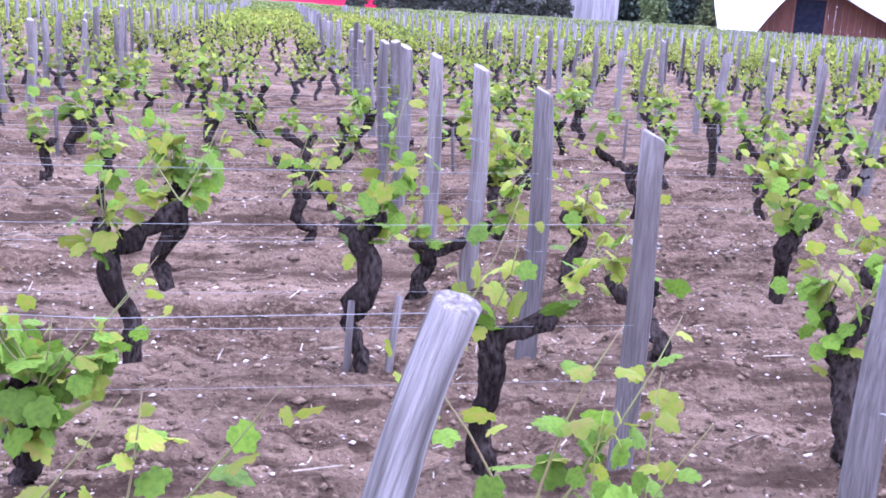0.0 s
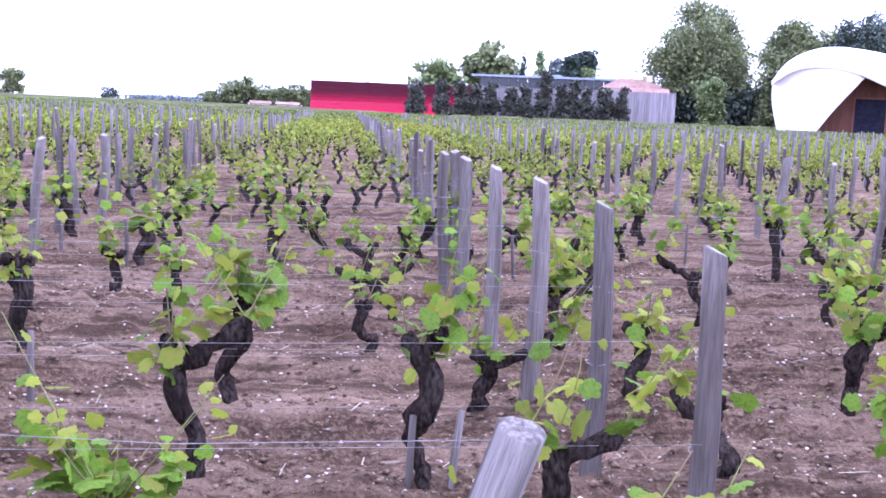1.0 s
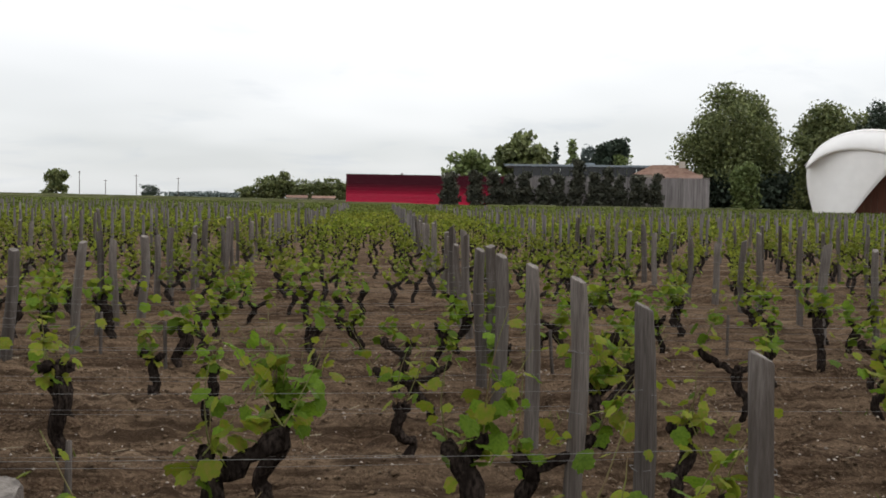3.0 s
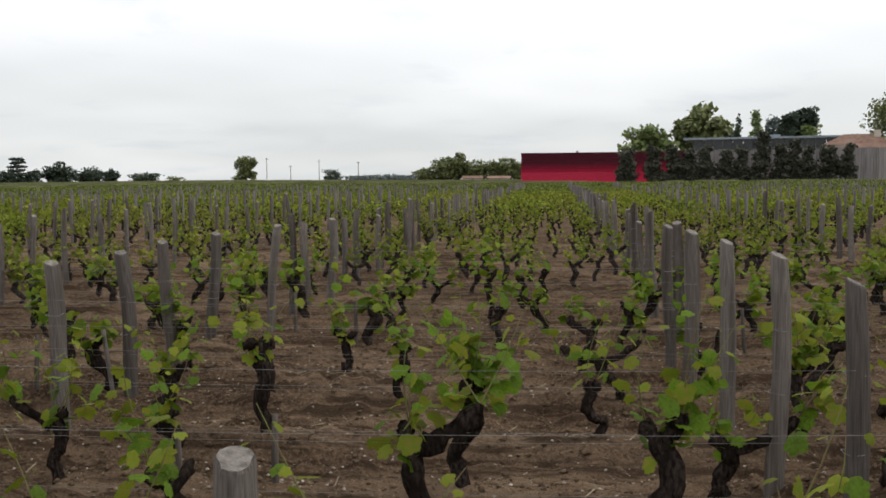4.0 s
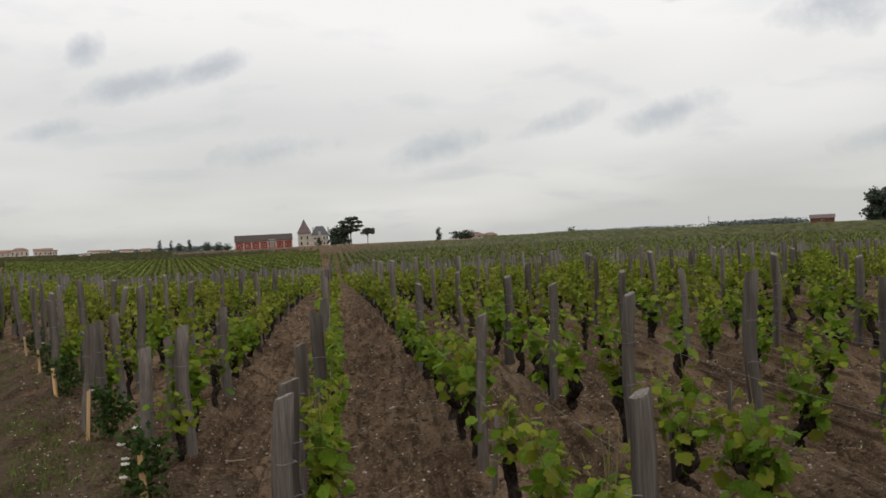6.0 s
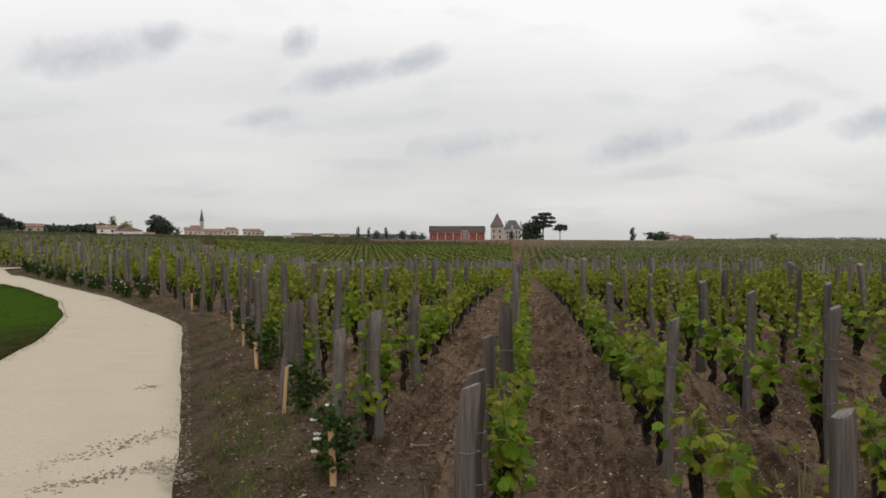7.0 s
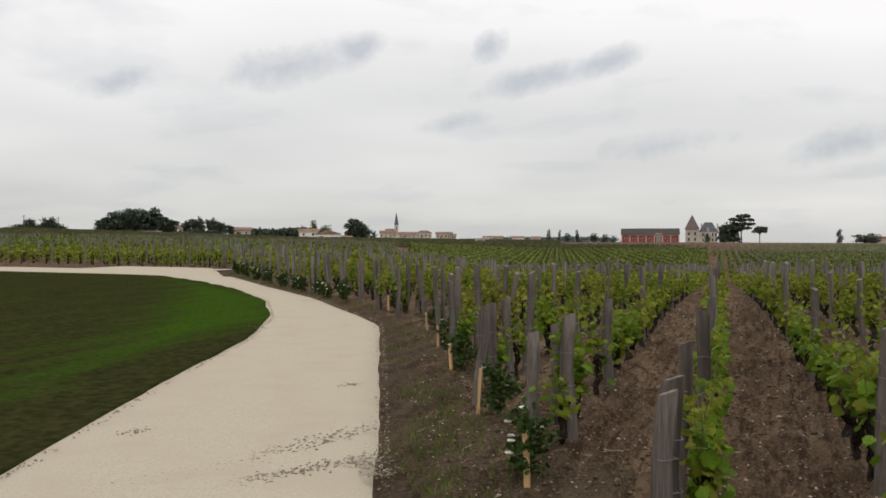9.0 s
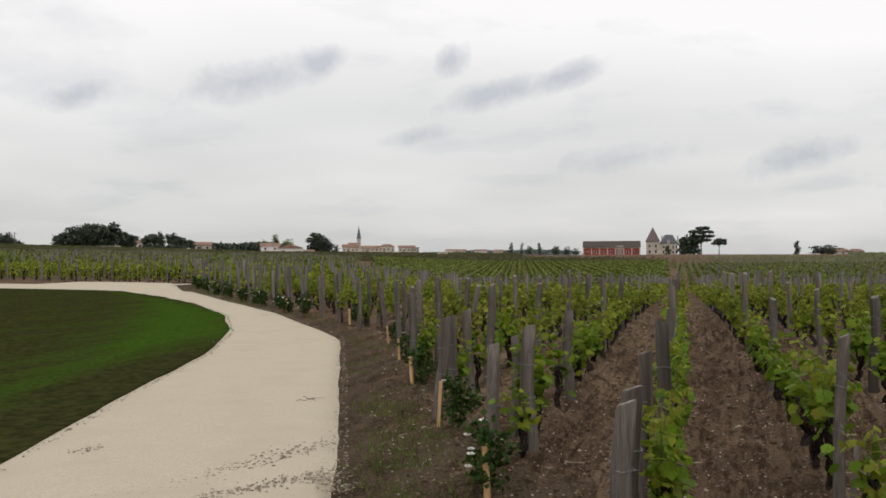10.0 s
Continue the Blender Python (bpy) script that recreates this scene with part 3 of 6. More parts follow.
def leaf_arrays(r, size, pos):
    """Folded four-cornered leaves for vines farther off."""
    n = len(pos)
    d = r.normal(size=(n, 3))
    d[:, 2] = np.abs(d[:, 2]) * 0.3 - 0.35
    d /= np.linalg.norm(d, axis=1)[:, None]
    s = np.cross(d, r.normal(size=(n, 3)))
    s /= np.linalg.norm(s, axis=1)[:, None]
    nn = np.cross(d, s)
    size = np.asarray(size).reshape(-1, 1)
    tip, mid = pos + d * size, pos + d * size * 0.45
    a, b = mid + s * size * 0.55 + nn * size * 0.12, mid - s * size * 0.55 + nn * size * 0.12
    v = np.stack([pos, a, tip, b], 1).reshape(-1, 3)
    f = np.arange(4 * n).reshape(-1, 4)
    return v, f


def vine_skeleton(r, shape=None, lush=1.0):
    """Trunk line, arm lines and shoot lines of one old vine; the arms lie along x. shape: height, lean, left arm, right arm."""
    if shape:
        h, lean, left, right = shape
    else:
        h, lean = r.uniform(0.28, 0.44), r.uniform(-0.11, 0.11)
        left, right = (r.uniform(0.08, 0.24) if r.random() < .62 else 0.0 for _ in range(2))
    kx, ky = r.choice([-1, 1]) * r.uniform(.02, .075), r.uniform(-.05, .05)
    trunk = np.array([[0, 0, -0.08], [r.uniform(-.02, .02), r.uniform(-.02, .02), 0.04], [lean * .15 + kx, ky, h * .36],
                      [lean * .55 - kx * .8, -ky * .6, h * .68], [lean, r.uniform(-.02, .02), h]])
    heads, lines = [trunk[4], trunk[4]], []
    for s, L in ((-1, left), (1, right)):
        if L < .02:
            L = r.uniform(.03, .07)
        rise = r.uniform(0.0, 0.07) + .18 * L
        a = np.array([trunk[3] * .35 + trunk[4] * .65, trunk[4] + [s * L * .35, r.uniform(-.03, .03), -.01], trunk[4] + [s * L * .75, r.uniform(-.04, .04), .012 + rise * .4],
                      trunk[4] + [s * L, r.uniform(-.04, .04), .01 + rise]])
        lines.append(a)
        heads += [a[3], a[3]] if L > .1 else [a[3]]
    shoots = []
    for hd in heads:
        for _ in range((2 if lush > 1.2 and r.random() < .6 else 1) if r.random() < 0.66 * lush + 0.12 else 0):
            L = r.uniform(0.16, 0.46) if lush < 1 else r.uniform(0.22, 0.54)
            dx, dy = r.uniform(-.85, .85), r.uniform(-.30, .30)
            t = np.linspace(0, 1, 5)[:, None]
            shoots.append(hd + t * [dx * L, dy * L, L] + np.sin(t * 3) * r.uniform(-.03, .03, 3))
    if not shoots:
        t = np.linspace(0, 1, 5)[:, None]
        shoots.append(trunk[4] + t * [r.uniform(-.06, .06), 0, r.uniform(.15, .3)])
    return trunk, lines, shoots


def wood_np(line, n, prof, r, seg):
    """Knotty old wood along a line: swellings, flutes that wind round it, loose flakes."""
    t = np.linspace(0, 1, n)
    u = np.linspace(0, 1, len(line))
    pts = np.stack([np.interp(t, u, line[:, q]) for q in range(3)], 1)
    for _ in range(2):
        pts[1:-1] = (pts[:-2] + 2 * pts[1:-1] + pts[2:]) / 4
    pts[1:-1] += r.normal(0, 0.006, (n - 2, 3))
    rad = np.interp(t, np.linspace(0, 1, len(prof)), prof)
    for _ in range(4):
        rad = rad * (1 + r.uniform(-.12, .34) * np.exp(-((t - r.random()) / .09) ** 2))
    v, f = tube_np(pts, rad, seg, 0.13, True, r)
    body = v[:n * seg].reshape(n, seg, 3)
    th = np.linspace(0, 2 * np.pi, seg, endpoint=False)[None]
    w = t[:, None] * r.uniform(2, 5)
    flute = 1 + .15 * np.sin(2 * th + w + r.uniform(0, 6)) + .13 * np.sin(3 * th - w * 1.4 + r.uniform(0, 6)) + .08 * np.sin(5 * th + 3 * w)
    v[:n * seg] = (pts[:, None] + (body - pts[:, None]) * flute[..., None]).reshape(-1, 3)
    return v, f


def gnarled(trunk, lines, r, seg=11):
    k = r.uniform(.8, 1.22)
    body = wood_np(trunk, 18, np.array([.056, .036, .030, .032, .036, .046, .030]) * k, r, seg)
    return body, [wood_np(a, 10, np.array([.032, .026, .026, .033, .018]) * k, r, 8) for a in lines]


def shoot_leaves(sh, r, lush=1.0):
    """Places along a shoot with leaf sizes and whether the leaf is young."""
    n = int(r.integers(7, 13) * (0.65 + 0.4 * lush) * (1.0 if lush < 1 else 1.3))
    out = []
    for i in range(n):
        t = 1.0 if i == n - 1 else (i + r.uniform(0, .8)) / n
        p = np.array([np.interp(t, np.linspace(0, 1, 5), sh[:, q]) for q in range(3)])
        size = np.interp(t, [0, .35, 1], [.078, .096, .044]) * r.uniform(.65, 1.25) * (0.92 if lush < 1 else 0.96)
        if lush >= 1.05:
            p[2] -= abs(r.normal(0, .06))
        out.append((p, size, t > 0.80 or r.random() < (0.56 if lush < 1.2 else 0.26), t))
    return out


def leaf_pose(p, size, r):
    """A leaf on a short stalk, hanging outward in any direction."""
    turn = r.uniform(0, 360)
    droop = r.uniform(-5, 65)
    roll = r.normal(0, 28)
    turned = Matrix.Rotation(radians(turn), 4, "Z") @ Matrix.Rotation(radians(droop), 4, "Y") @ Matrix.Rotation(radians(roll), 4, "X")
    return Matrix.Translation(p) @ turned @ Matrix.Diagonal((size, size, size, 1))


VINE_LABELS = ["old gnarled grapevine with dark bark and fresh green leaves", "old grapevine with two crooked arms and young yellow-green leaves"]


def full_vine(seed, lush=1.0, shape=None):
    """A vine with every leaf a mesh of its own."""
    r = np.random.default_rng(seed)
    trunk, lines, shoots = vine_skeleton(r, shape, lush)
    root = empty("grapevine", 0, -500 - seed, 0, label=VINE_LABELS[seed % 2], category="grapevine", group="vines in the rows")
    tk, am = gnarled(trunk, lines, r)
    part_mesh("trunk", mesh_np("trunk", *tk, M_BARK, True), M_BARK, root)
    for a in am:
        part_mesh("arm", mesh_np("arm", *a, M_BARK, True), M_BARK, root)
    for sh in shoots:
        v, f = tube_np(sh, np.linspace(.0042, .0012, 5), 5, 0, True, r)
        so = part_mesh("shoot", mesh_np("shoot", v, f, M_CANE, True), M_CANE, root)
        for p, size, young, t in shoot_leaves(sh, r, lush):
            me = (YOUNG if young else LEAVES)[int(r.integers(0, 4))]
            q = p + r.normal(0, .046, 3) * [1, 1, .6]
            lo = part_mesh("leaf", me, None, so)
            lo.matrix_basis = leaf_pose(q, size * 1.0, r)
    return root


def vine_arrays(seed, lush=1.0, seg=6, plain=False):
    """The same kind of vine as arrays: wood, old leaves."""
    r = np.random.default_rng(seed)
    trunk, lines, shoots = vine_skeleton(r, None, lush)
    if plain:
        t, a = tube_np(trunk, np.array([.055, .042, .038, .05, .04]), 5, 0.15, False, r), [tube_np(q[1:], [.036, .030, .022], 4, 0, False, r) for q in lines]
    else:
        t, a = gnarled(trunk, lines, r, seg)
    pos, size = [], []
    for sh in shoots:
        for p, s, young, tt in shoot_leaves(sh, r, lush):
            pos.append(p + r.normal(0, .03, 3))
            size.append(s * 1.2)
    if not pos:
        pos, size = [trunk[-1]], [0.1]
    return join_np([t] + a), leaf_arrays(r, np.array(size), np.array(pos))


def simple_vine(seed, lush=1.0, shape=None):
    r = np.random.default_rng(seed)
    trunk, lines, shoots = vine_skeleton(r, shape, lush)
    body, arms = gnarled(trunk, lines, r, 9)
    wv, wf = join_np([body] + arms)
    root = empty("grapevine", 0, -600 - seed, 0, label=VINE_LABELS[seed % 2], category="grapevine", group="vines in the rows")
    part_mesh("trunk", mesh_np("trunk", wv, wf, M_BARK, True), M_BARK, root)
    vs, fs, mi, o = [], [], [], 0
    r = np.random.default_rng(seed + 50)
    for sh in shoots:
        for p, size, young, t in shoot_leaves(sh, r, lush * 1.1):
            m = leaf_pose(p + r.normal(0, .045, 3), size * 1.1, r)
            src = (YOUNG if young else LEAVES)[int(r.integers(0, 4))]
            co = np.empty(len(src.vertices) * 3, np.float32)
            src.vertices.foreach_get("co", co)
            co = co.reshape(-1, 3) @ np.array(m.to_3x3()).T + np.array(m.translation)
            vs.append(co)
            fs.append(np.array([list(q.vertices) for q in src.polygons]) + o)
            mi += [1 if young else 0] * len(src.polygons)
            o += len(co)
    if vs:
        me = mesh_np("foliage", np.vstack(vs), np.vstack(fs), None, True)
        me.materials.append(M_LEAFS)
        me.materials.append(M_YOUNGS)
        me.polygons.foreach_set("material_index", np.array(mi, np.int32))
        part_mesh("foliage", me, None, root)
    return root


M_LEAFS = mat("joined_vine_leaf", (0.086, 0.150, 0.013), (0.142, 0.218, 0.020), 7, 0.6, 0, vary=0.38, translucent=0.4, island=True, spec=0.12)
M_YOUNGS = mat("joined_young_leaf", (0.185, 0.215, 0.018), (0.145, 0.205, 0.017), 7, 0.6, 0, vary=0.3, translucent=0.4, island=True, spec=0.12)

FULL = [full_vine(11 + i, 0.85 if i < 7 else (1.05 if i < 10 else 1.35)) for i in range(14)]
SIMPLE = [simple_vine(41 + i, 0.70 + 0.075 * i) for i in range(10)]


# ---------------------------------------------------------------- posts
def post_mesh(seed, h, rad, top=0.02):
    """A weathered round post: uneven, tapered, with splits down its side and a slanting sawn top."""
    r = np.random.default_rng(seed)
    n, seg = 9, 12
    z = np.linspace(-0.25, h, n)
    th = np.linspace(0, 2 * np.pi, seg, endpoint=False)
    base = rad * (1 + 0.10 * r.uniform(-1, 1, seg))
    if seed % 2:
        # split from a squared balk, its corners worn round
        base *= (1 / np.maximum(np.abs(np.cos(th)), np.abs(np.sin(th)))) ** .7 * .92
    split = int(r.integers(0, seg))
    base[split] *= 0.72
    bend = r.normal(0, 0.013, 2)
    V = []
    for i, q in enumerate(z):
        k = 1.06 - 0.12 * i / (n - 1) + r.uniform(-.04, .04) + r.uniform(-.045, .045, seg)
        zz = q + (top * np.cos(th + seed) if i == n - 1 else 0)
        V.append(np.stack([np.cos(th) * base * k + bend[0] * np.sin(i * .7), np.sin(th) * base * k + bend[1] * np.sin(i * .9), zz + 0 * th], 1))
    V.append(np.stack([np.cos(th) * base * .80 + bend[0] * np.sin((n - 1) * .7), np.sin(th) * base * .80 + bend[1] * np.sin((n - 1) * .9), h + 0.006 + top * .8 * np.cos(th + seed)], 1))
    v = np.vstack(V + [[[0, 0, h + 0.004 - r.uniform(0, .012)]]])
    m = n + 1
    i, j = np.arange(m - 1)[:, None] * seg, np.arange(seg)[None]
    k = (j + 1) % seg
    f = np.stack([i + j, i + k, i + seg + k, i + seg + j], -1).reshape(-1, 4)
    o = (m - 1) * seg
    cap = np.array([[o + q, o + (q + 1) % seg, o + (q + 2) % seg, len(v) - 1] for q in range(0, seg, 2)])
    me = mesh_np("post", v, np.vstack([f, cap]), M_POST)
    me.materials.append(M_POSTC)
    idx = np.zeros(len(f) + len(cap), np.int32)
    idx[len(f):] = 1
    me.polygons.foreach_set("material_index", idx)
    sm = np.ones(len(idx), bool)
    sm[-len(cap) - seg:] = False
    me.polygons.foreach_set("use_smooth", sm)
    return me


TIE = mesh_np("wire_tie", *tube_np([(.056 * math.cos(a), .056 * math.sin(a), .004 * math.sin(3 * a)) for a in np.linspace(0, 2 * math.pi, 13)], [.0022] * 13, 5, 0, False), M_WIRE, True)
POST_H = 1.12
POST_MESHES = [post_mesh(60 + i, POST_H, 0.042 + 0.004 * (i % 3)) for i in range(6)]


def post_thing(i, x, y, h=POST_H, lean=(0.0, 0.0), wide=1.0, label=""):
    root = empty("vineyard_post", x, y, float(gz(x, y)), label=label or "weathered grey wooden vineyard post carrying trellis wires", category="post", group="posts in the rows")
    root.matrix_basis = pose(x, y, float(gz(x, y)), lean[0], lean[1], 0) @ pose(0, 0, 0, 0, 0, 57 * i)
    b = part_mesh("post", POST_MESHES[i % 6], None, root)
    b.scale = (wide, wide, h / POST_H)
    grip = (0.042 + 0.004 * (i % 6 % 3)) / 0.0505
    for z in (0.52, 0.80):
        t = part_mesh("wire_tie", TIE, None, root, "thin grey wire tie")
        t.matrix_basis = pose(0, 0, z * h / POST_H, 3, 2, 40 * i) @ Matrix.Diagonal((wide * grip, wide * grip, 1, 1))
    return root


# posts known one by one along each row: place along it, height, breadth, lean across the row and along it
r_p = np.random.default_rng(21)
hero_xy, row_posts = [], []


def posts_of(k, *known):
    for x, h, w, *lean in known:
        i = len(hero_xy)
        a, b = lean or (r_p.normal(0, 1.2), r_p.normal(0, 1.2))
        y = row_y(k, x)
        # the head keeps its place over the row, the foot stands off by the lean
        post_thing(i, x - math.sin(radians(b)) * h * .5, y + math.sin(radians(a)) * h * .5, h, (a, b), w)
        hero_xy.append((x, y))
        row_posts.append((k, x))


posts_of(-1, (1.16, 1.16, 1.0, 0, 0), (-3.09, 1.08, .95, 3.5, -5), (-4.99, 1.22, .9, 3.5, -1), (-10.3, 1.1, 1.0))
posts_of(0, (1.06, 1.20, .95, 0, 0), (-3.15, 1.08, .95, 1, -4), (-5.36, 1.14, 1.0, 1, 0))
posts_of(1, (.98, 1.22, .95, 0, 0), (-3.15, 1.11, 1.0, 1, -2.5), (-5.73, 1.12, .95, 5, 0))
posts_of(2, (.89, 1.22, .95, 0, 0), (-3.18, 1.10, 1.0, 0, -3), (-5.92, 1.07, 1.0, 0, -2))
posts_of(3, (.80, 1.22, 1.0, 0, 0), (-3.20, 1.09, 1.0, 0, -3))
posts_of(4, (.74, 1.21, 1.0, 0, 0), (-3.33, 1.10, 1.0, 0, -3))
posts_of(5, (-3.33, 1.11, 1.0))
posts_of(-2, (1.35, 1.01, .95, 0, 0), (-.625, 1.08, .95, 0, 0), (-3.22, 1.06, 1.1, 7, -1), (-9.0, 1.08, 1.0), (-6.65, 1.12, 1.0, -1, 0))
posts_of(-3, (-3.10, 1.06, .85, 0, 0), (-6.5, 1.05, .9, -2, 0))
posts_of(-4.12, (-4.20, .95, 1.0, 0, 0), (-4.62, .95, 1.0, 0, 0), (-6.00, .97, 1.0, 0, 0))
posts_of(-4, (-9.2, 1.05, 1.0))
posts_of(-5.27, (-7.5, .86, 1.1, 0, 0), (-8.6, .83, 1.0, 0, 1))
posts_of(-5, (-7.54, 1.00, 1.1), (-10.25, .95, 1.0))
posts_of(-6, (-8.92, .95, 1.0), (-9.4, .94, 1.0), (-10.14, .95, 1.1))
hero_xy = np.array(hero_xy)
# the leaning end post close by
lean_root = empty("leaning_post", 0.125, 1.83, 0, label="split grey end post leaning over at the row's end", category="post")
lean_root.matrix_basis = pose(0.125, 1.83, 0, -2.4, 17.2, 0)
lean_me = post_mesh(5, 0.99, 0.054, 0.012)
lean_me.materials[0], lean_me.materials[1] = M_BLEACHED, M_BLEACHED
part_mesh("post", lean_me, None, lean_root)

# ---------------------------------------------------------------- the rows, filled
VIEW_LO, VIEW_HI = -44.0, 150.0               # azimuths worth planting


def plan_rows(step, first, kmin, kmax, xmin, xmax, seed, jitter):
    r = np.random.default_rng(seed)
    out = []
    for k in range(kmin, kmax + 1):
        x = np.arange(xmin, xmax, step) + first(k)
        x = x + r.uniform(-jitter, jitter, len(x))
        x = x[(x < row_end(k))]
        out.append(np.stack([np.full(len(x), k), x, row_y(k, x)], 1))
    return np.vstack(out)


# vines known one by one along each row: place along it, height of the head, lean, left and right arm
known_vines = []


def plant(k, *known):
    known_vines.extend((k, *v) if len(v) == 5 else (k, v[0], v[1], None, None, None) for v in known)


plant(-4, (-7.7, .34))
plant(-3, (-13.3, .33), (-12.7, .32), (-10.4, .30), (-8.2, .34), (-7.5, .41), (-6.85, .44))
plant(-2, (-11.3, .33), (-10.7, .38), (-9.75, .27), (-9.2, .28), (-8.3, .31), (-6.84, .44), (-5.65, .30), (-4.7, .32), (-2.05, .3), (-1.25, .32), (-.38, .3), (.74, .28), (1.95, .3))
plant(-1, (-11.0, .34), (-10.4, .32), (-8.6, .40), (-6.4, .30), (-5.2, .36), (-4.45, .35), (-3.5, .30), (-2.45, .33), (-1.6, .32), (-.69, .28, .02, .04, .05), (.70, .52, -.03, 0, .22),
      (1.94, .50, -.05, 0, .09), (2.9, .36))
plant(0, (-12.6, .40), (-8.1, .30), (-6.97, .32), (-5.35, .30), (-4.45, .40), (-3.84, .30, .03, 0, 0), (-2.6, .38, 0, 0, .15), (-1.55, .36), (-.55, .56, -.08, 0, .27), (.38, .58, -.06, .04, .10),
      (1.65, .3), (2.75, .34))
plant(1, (-9.9, .36), (-6.06, .39, -.08, 0, 0), (-5.3, .38), (-4.41, .50, .09, 0, 0), (-3.44, .46, .03, .12, 0), (-2.63, .35, -.02, .22, 0), (-2.03, .36, -.03, 0, .05), (-.55, .54, .05, 0, 0),
      (.73, .28, .01, 0, .34), (1.53, .42, -.01, 0, 0), (2.72, .42, .06, 0, .14))
plant(2, (-8.2, .36), (-4.37, .41, -.17, 0, 0), (-2.54, .38, .08, 0, .09), (-1.85, .55, -.08, 0, 0), (.13, .30, -.03, 0, 0), (1.31, .44, -.02, .07, .09))
plant(3, (-10.0, .42), (-7.41, .38, -.06, 0, 0), (-6.38, .30, .01, 0, .1), (-2.15, .36, -.06, 0, 0), (.30, .32, -.13, .26, .28), (2.58, .42, -.05, .28, .21), (3.62, .42, .05, 0, .07))
plant(4, (-4.2, .43, 0, 0, 0), (-1.83, .30, 0, .1, 0))
plant(5, (-1.87, .38, .05, 0, 0), (4.07, .55, -.05, 0, 0))
plant(6, (-5.65, .42, .04, 0, 0), (-3.39, .44, 0, 0, .12), (-1.9, .38, .03, 0, 0))
plant(7, (-3.02, .42, -.14, 0, 0), (-1.94, .32, .04, 0, 0), (-.95, .50, .02, 0, 0), (2.67, .34, .08, .33, 0), (3.27, .40, -.02, 0, 0))
vines = plan_rows(1.03, lambda k: 0.31 * ((k * 7) % 3), -120, 175, -230, 120, 5, 0.14)
rad = np.hypot(vines[:, 1], vines[:, 2])
azi = np.degrees(np.arctan2(-vines[:, 1], vines[:, 2]))
keep = (azi > VIEW_LO) & (azi < VIEW_HI) & (rad < 190) & (rad > 1.2)
# the second parcel starts behind a cross path; the land beyond the track belongs to it too
keep &= ~((vines[:, 1] < -92) & (vines[:, 1] > -98))
keep &= (vines[:, 2] > road_edge(vines[:, 1]) + 0.5) | (vines[:, 1] < -43)
keep &= vines[:, 2] > -110
keep &= ~((vines[:, 1] < -92) & (azi > 93) & (azi < 111))
known_kx = np.array([v[:2] for v in known_vines])
for k in set(known_kx[:, 0]):
    xs_k = known_kx[known_kx[:, 0] == k, 1]
    off = np.abs(vines[:, 1][:, None] - xs_k[None]).min(1)
    keep &= ~((vines[:, 0] == k) & (off < (.85 if k >= 1 else .65)))
keep &= ~((rad < 4.6) & (vines[:, 0] > -3))
vines, rad = vines[keep], rad[keep]
r_v = np.random.default_rng(31)
missing = r_v.random(len(vines)) < np.where((np.degrees(np.arctan2(-vines[:, 1], vines[:, 2])) < 40) & (rad > 5), 0.16, 0.05)
vines, rad = vines[~missing], rad[~missing]

NEAR, MID = 7.6, 13.5


def stand(src, x, y, flip, s, tilt):
    m = pose(x, y, float(gz(x, y)) + 0.02, tilt[0], tilt[1], 180 * flip + r_v.normal(2, 6))
    ob = copy_thing(src, m)
    ob.scale = (s, s, s)
    return ob


for n, (k, x, h, lean, left, right) in enumerate(known_vines):
    y = row_y(k, x)
    far_off = math.hypot(x, y)
    west = x < -2.2 and k < 3
    lush = 1.3 if (k, x) in ((-1, -.69), (-1, 1.94), (-2, .74), (0, .38), (1, -.55)) else (1.24 if x < -4 else 1.0) if west else .9 + .12 * (n % 3)
    shape = (h, lean, left, right) if lean is not None else (h, r_v.uniform(-.09, .09), r_v.choice([0, .1, .17]), r_v.choice([0, .1, .17]))
    ob = full_vine(800 + n, lush, shape) if far_off < 8.2 else simple_vine(800 + n, lush * .9, shape)
    ob.matrix_basis = pose(x, y, float(gz(x, y)) + 0.03, 0, 0, r_v.normal(2, 4))

near_ids = np.where(rad < NEAR)[0]
mid_ids = np.where((rad >= NEAR) & (rad < MID))[0]
for n, i in enumerate(near_ids):
    k, x, y = vines[i]
    pool = FULL[6:12] if ((x < -3.3 and k < 1) or (k == -2 and x < -1)) else (FULL[4:11] if x < -2.5 else FULL[:9])
    stand(pool[int(r_v.integers(0, len(pool)))], x, y, n % 2, (r_v.uniform(0.82, 1.02) if x < -3 else r_v.uniform(0.9, 1.12)) if k != -2 else 0.82, r_v.normal(0, 3, 2))
for n, i in enumerate(mid_ids):
    k, x, y = vines[i]
    pool = SIMPLE[5:] if (x < -3.5 and k < 3) else SIMPLE[:7]
    stand(pool[int(r_v.integers(0, len(pool)))], x, y, n % 2, r_v.uniform(0.80, 1.06) if x < -0.8 * y else r_v.uniform(0.74, 1.02), r_v.normal(0, 3, 2))
for src in FULL + SIMPLE:
    for o in (*src.children_recursive, src):
        bpy.data.objects.remove(o)


